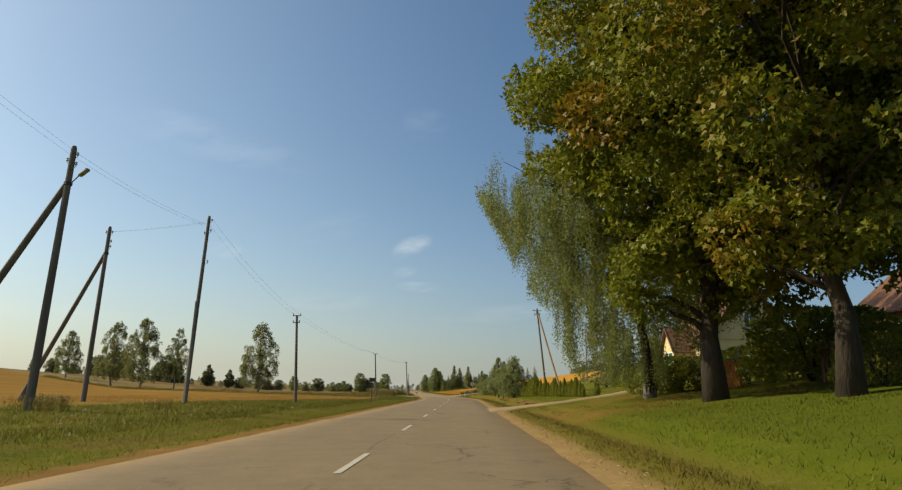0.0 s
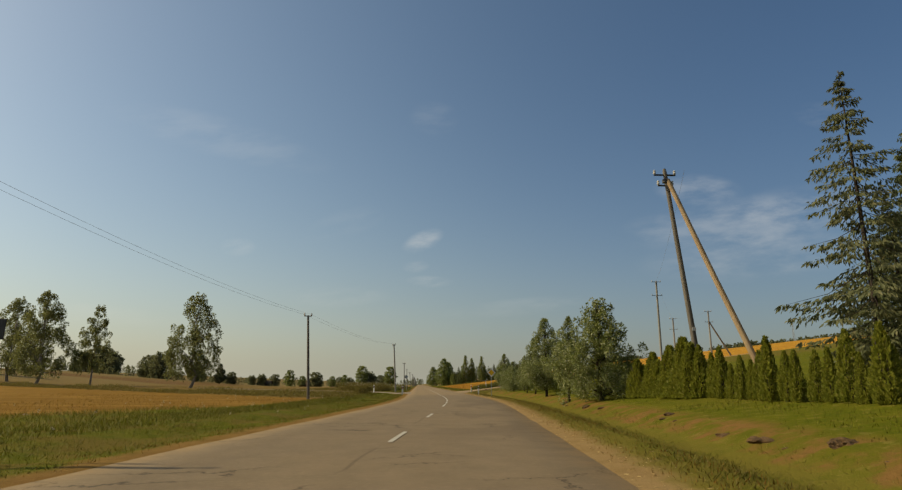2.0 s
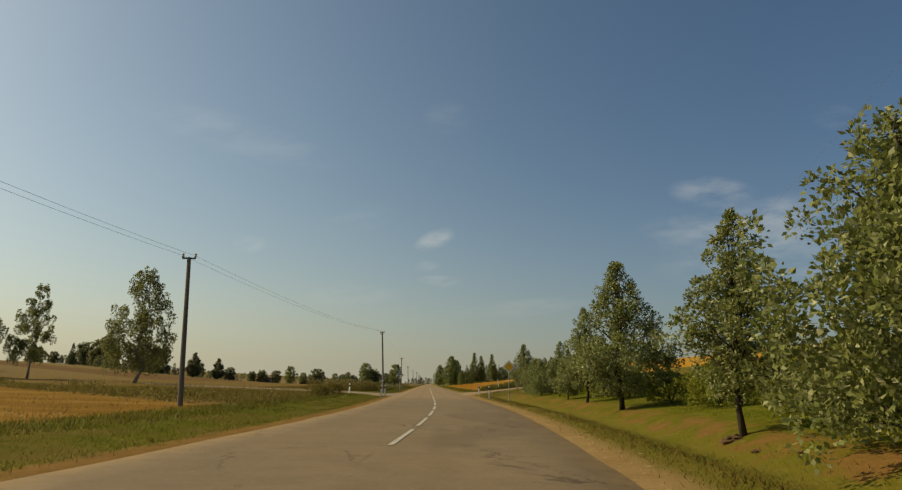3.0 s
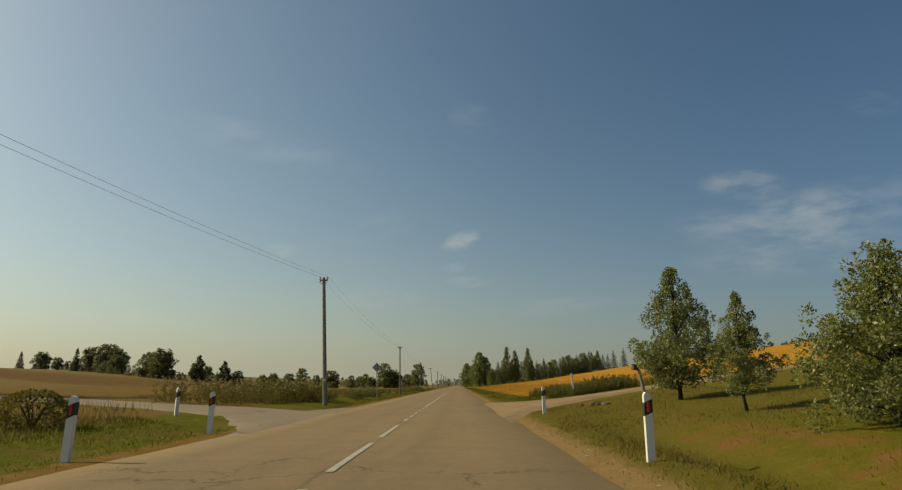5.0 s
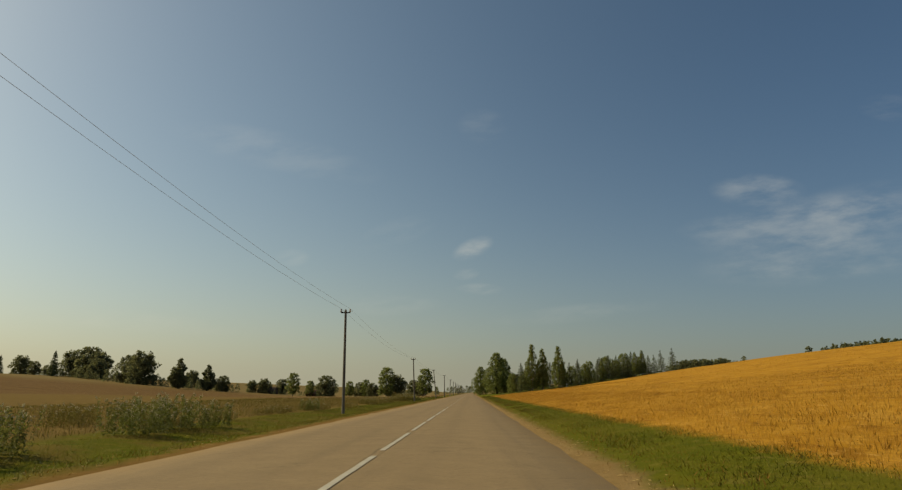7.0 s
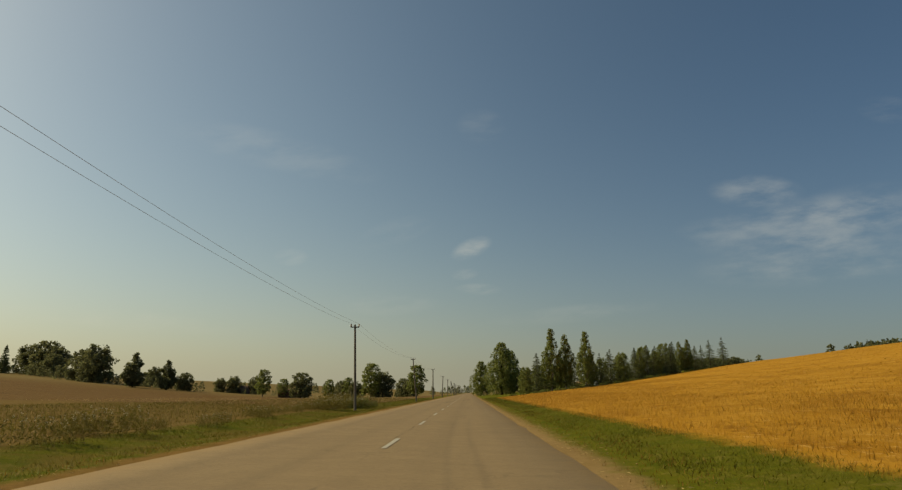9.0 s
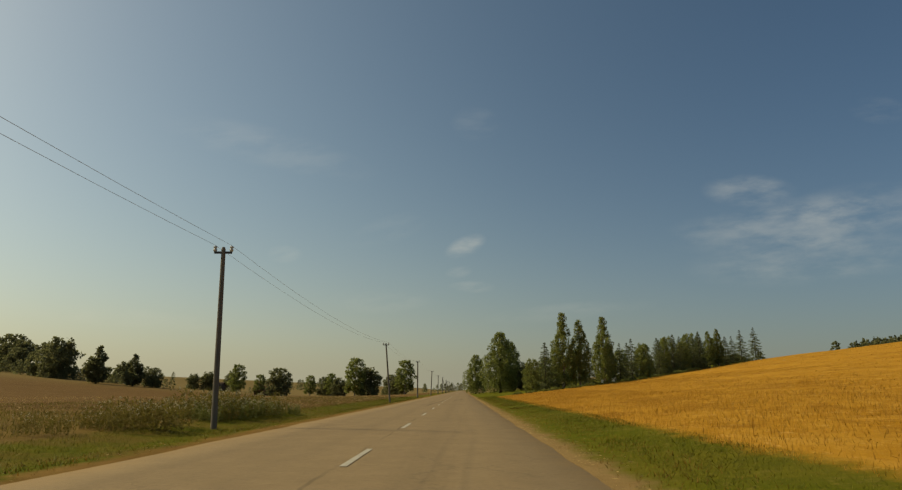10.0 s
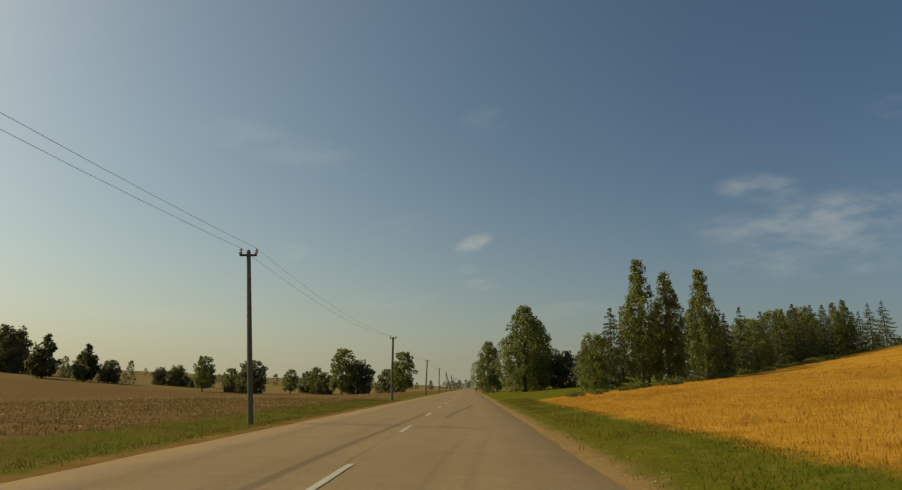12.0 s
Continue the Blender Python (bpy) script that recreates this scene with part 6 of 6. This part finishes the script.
tagged(new("field_brush", raw_mesh("field_brush", kites(bp, rng.normal(size=(len(bp), 3)) + np.array([0, 0, 0.9]), 0.26, 0.06), 4, M["weed"])), "ragged brush strip between two fields", "brush", kind="stuff")
# far woods behind the ridge, along the skyline and at the road's end
def woods(name, a, b, n, tall, deep, label):
    a, b = np.array(a, float), np.array(b, float)
    base, size = [], []
    for _ in range(n):
        q = a + (b - a) * rng.uniform(0, 1)
        q = q + rng.normal(0, deep, 2)
        h = tall * rng.uniform(0.6, 1.15)
        z = ground_at(q[0], q[1])
        m = 130
        hh = rng.uniform(0.05, 1, m)
        rr = h * 0.36 * np.sqrt(np.maximum(0.02, 1 - hh ** 1.6)) * rng.uniform(0.4, 1, m)
        aa = rng.uniform(0, 2 * np.pi, m)
        base.append(np.stack([q[0] + np.cos(aa) * rr, q[1] + np.sin(aa) * rr, z + hh * h], axis=1))
        size.append(np.full(m, h * 0.13))
    base, size = np.concatenate(base), np.concatenate(size)
    me = raw_mesh(name, kites(base, rng.normal(size=(len(base), 3)) + np.array([0, 0, 0.3]), size, size * 0.8), 4, M["dark_leaf"])
    return tagged(new(name, me), label, "woods", kind="stuff")


woods("far_woods", (362, 765), (470, 560), 320, 18, 12, "dark wood on the skyline beyond the stubble hill")
woods("far_woods", (245, 880), (318, 905), 130, 15, 9, "distant wooded hill beyond the farm")
woods("far_woods", (-520, 760), (-150, 700), 26, 8, 20, "distant tree line beyond the fields")
woods("field_scrub", (-320, 582), (-190, 505), 46, 6.5, 3, "dark scrub under the trees across the field")
woods("field_scrub", (-190, 505), (-128, 482), 34, 4.5, 2, "dark scrub under the trees across the field")
woods("field_scrub", (-128, 500), (-20, 480), 22, 2.6, 3, "dark scrub under the trees across the field")
woods("far_woods", (-150, 720), (90, 1150), 80, 9, 20, "distant tree line at the road's end")

# grass and stubble
turf("verge_grass", 150000, 4.8, 6.9, -4, 312, 0.07, 0.013, "blade", "unmown green grass of the right verge", lean=0.75)
turf("verge_grass", 115000, -7.6, -4.3, -4, 312, 0.09, 0.014, "blade", "unmown green grass of the left verge", lean=0.7)
turf("verge_grass", 40000, -19.0, -10.0, -4, 74, 0.16, 0.02, "blade", "unmown green grass of the left verge", keep=lambda u, y: -u < 10 + 11 * np.clip((84 - y) / 42, 0, 1))
turf("verge_grass", 60000, -10.0, -7.4, -4, 150, 0.15, 0.018, "blade", "unmown green grass of the left verge")
# these tufts carry the maples' shade in their blade colour
turf("lawn_grass", 14000, 5.6, 17.0, -4, 27, 0.10, 0.016, "shade_blade", "longer grass tufts under the maples, shade painted into their green")
turf("lawn_grass", 90000, 7.4, 17.0, -4, 132, 0.07, 0.016, "blade", "mown lawn grass on the slope")
turf("dry_grass", 12000, 5.0, 13.0, 114, 140, 0.09, 0.014, "weed", "dry olive grass round the culvert", lean=0.7)
turf("dry_grass", 26000, 4.4, 6.6, -4, 124, 0.08, 0.014, "weed", "dry olive grass of the right verge", lean=0.7)
turf("dry_grass", 22000, 4.0, 5.6, -4, 312, 0.08, 0.018, "old_straw", "dry trampled grass at the road edge")
turf("dry_grass", 14000, -5.6, -4.0, -4, 312, 0.07, 0.02, "old_straw", "dry trampled grass at the road edge")
turf("stubble", 110000, 6.4, 15.0, 150, 300, 0.12, 0.013, "straw", "short golden cereal stubble", "stubble", lean=0.3)
turf("stubble", 60000, 15.0, 34.0, 150, 312, 0.11, 0.022, "straw", "short golden cereal stubble", "stubble", lean=0.4)
for u0, u1, y0, y1, n, long_, wide_ in ((6.8, 24.0, 150, 302, 9000, 0.10, 0.016), (24.0, 70.0, 150, 340, 8000, 0.26, 0.04), (-34.0, -7.6, 240, 330, 9000, 0.14, 0.035)):
    lp, lu = scattered(n, u0, u1, y0, y1)
    lp[:, 2] += rng.uniform(0.05, 0.15, len(lp))
    lw = rng.normal(size=(len(lp), 3)) * np.array([1, 1, 0.45])
    tagged(new("field_straw", raw_mesh("field_straw", kites(lp, lw, long_ * rng.uniform(0.4, 1.3, len(lp)), wide_), 4, M["straw"] if u0 > 0 else M["litter"])), "pale straw left lying on the stubble", "straw", kind="stuff")
turf("stubble", 26000, -34.0, -9.4, 10, 100, 0.10, 0.03, "old_straw", "short golden cereal stubble", "stubble", keep=lambda u, y: (y < 82 - 0.95 * u) & (-u > 10 + 11 * np.clip((84 - y) / 42, 0, 1) + 16 * np.clip((44 - y) / 36, 0, 1)), lean=0.3)
turf("crop_grass", 60000, -26.0, -8.4, 146, 240, 0.15, 0.022, "weed", "dry olive field growth", "grass", lean=0.25)
turf("crop_grass", 34000, -30.0, -8.6, 94, 128, 0.34, 0.022, "weed", "dry olive field growth", "grass", keep=lambda u, y: (y > 86 - 0.95 * u) & off_tracks(u, y), lean=0.3)
turf("tall_grass", 16000, -62.0, -11.0, 124, 170, 0.6, 0.03, "weed", "tall dry grass along the side road", keep=lambda u, y: np.abs(y - 132.4 - 0.683 * (-u - 12.5)) < 1.4, lean=0.3)
turf("brown_stubble", 30000, -24.0, -7.4, 238, 312, 0.11, 0.035, "weed", "short brown stubble of the left field", "stubble", lean=0.4)
turf("tall_grass", 16000, 5.6, 16.0, 141.8, 153.0, 0.15, 0.014, "blade", "rank green grass beside the dirt track", keep=lambda u, y: y > 141.9 + 0.42 * np.maximum(0, u - 7) + 4.0 * np.exp(-(u - 5.6) / 0.8), lean=0.4)
turf("tall_grass", 3600, 8.2, 16.0, 146.6, 153.0, 0.32, 0.014, "weed", "tall dry wild grass beside the dirt track", keep=None, lean=0.4)
turf("tall_grass", 1500, 8.6, 16.0, 147.0, 153.0, 0.45, 0.012, "old_straw", "tall dry wild grass beside the dirt track", keep=None, lean=0.4)
for side, y0, y1, n in ((1, -4, 312, 9000), (-1, 100, 312, 3500)):
    lp, lu = scattered(n, *sorted((side * 3.72, side * 4.9)), y0, y1)
    lp = lp[rng.uniform(0, 1, len(lp)) < np.exp(-((np.abs(lu) - 4.15) / 0.4) ** 2) * (0.3 + 0.7 * np.sin(lp[:, 1] * 0.45) ** 2)]
    lp[:, 2] = np.maximum(lp[:, 2], 0.0) + 0.045
    lw = rng.normal(size=(len(lp), 3)) * np.array([1, 1, 0.12])
    tagged(new("straw_litter", raw_mesh("straw_litter", kites(lp, lw, 0.09 * rng.uniform(0.5, 1.3, len(lp)), 0.012), 4, M["litter"])), "loose pale straw scattered along the road edge", "straw", kind="stuff")
fp, fu = scattered(150, -17.0, -5.6, 6, 116)
fp = np.repeat(fp + np.stack([np.zeros(len(fp)), np.zeros(len(fp)), rng.uniform(0.2, 0.34, len(fp))], axis=1), 5, axis=0) + rng.normal(0, 0.025, (5 * len(fp), 3))
tagged(new("verge_flowers", raw_mesh("verge_flowers", kites(fp, rng.normal(size=(len(fp), 3)), 0.045, 0.04), 4, M["umbel"])), "scattered white flower heads in the verge grass", "flowers", kind="stuff")
build_markings(road)
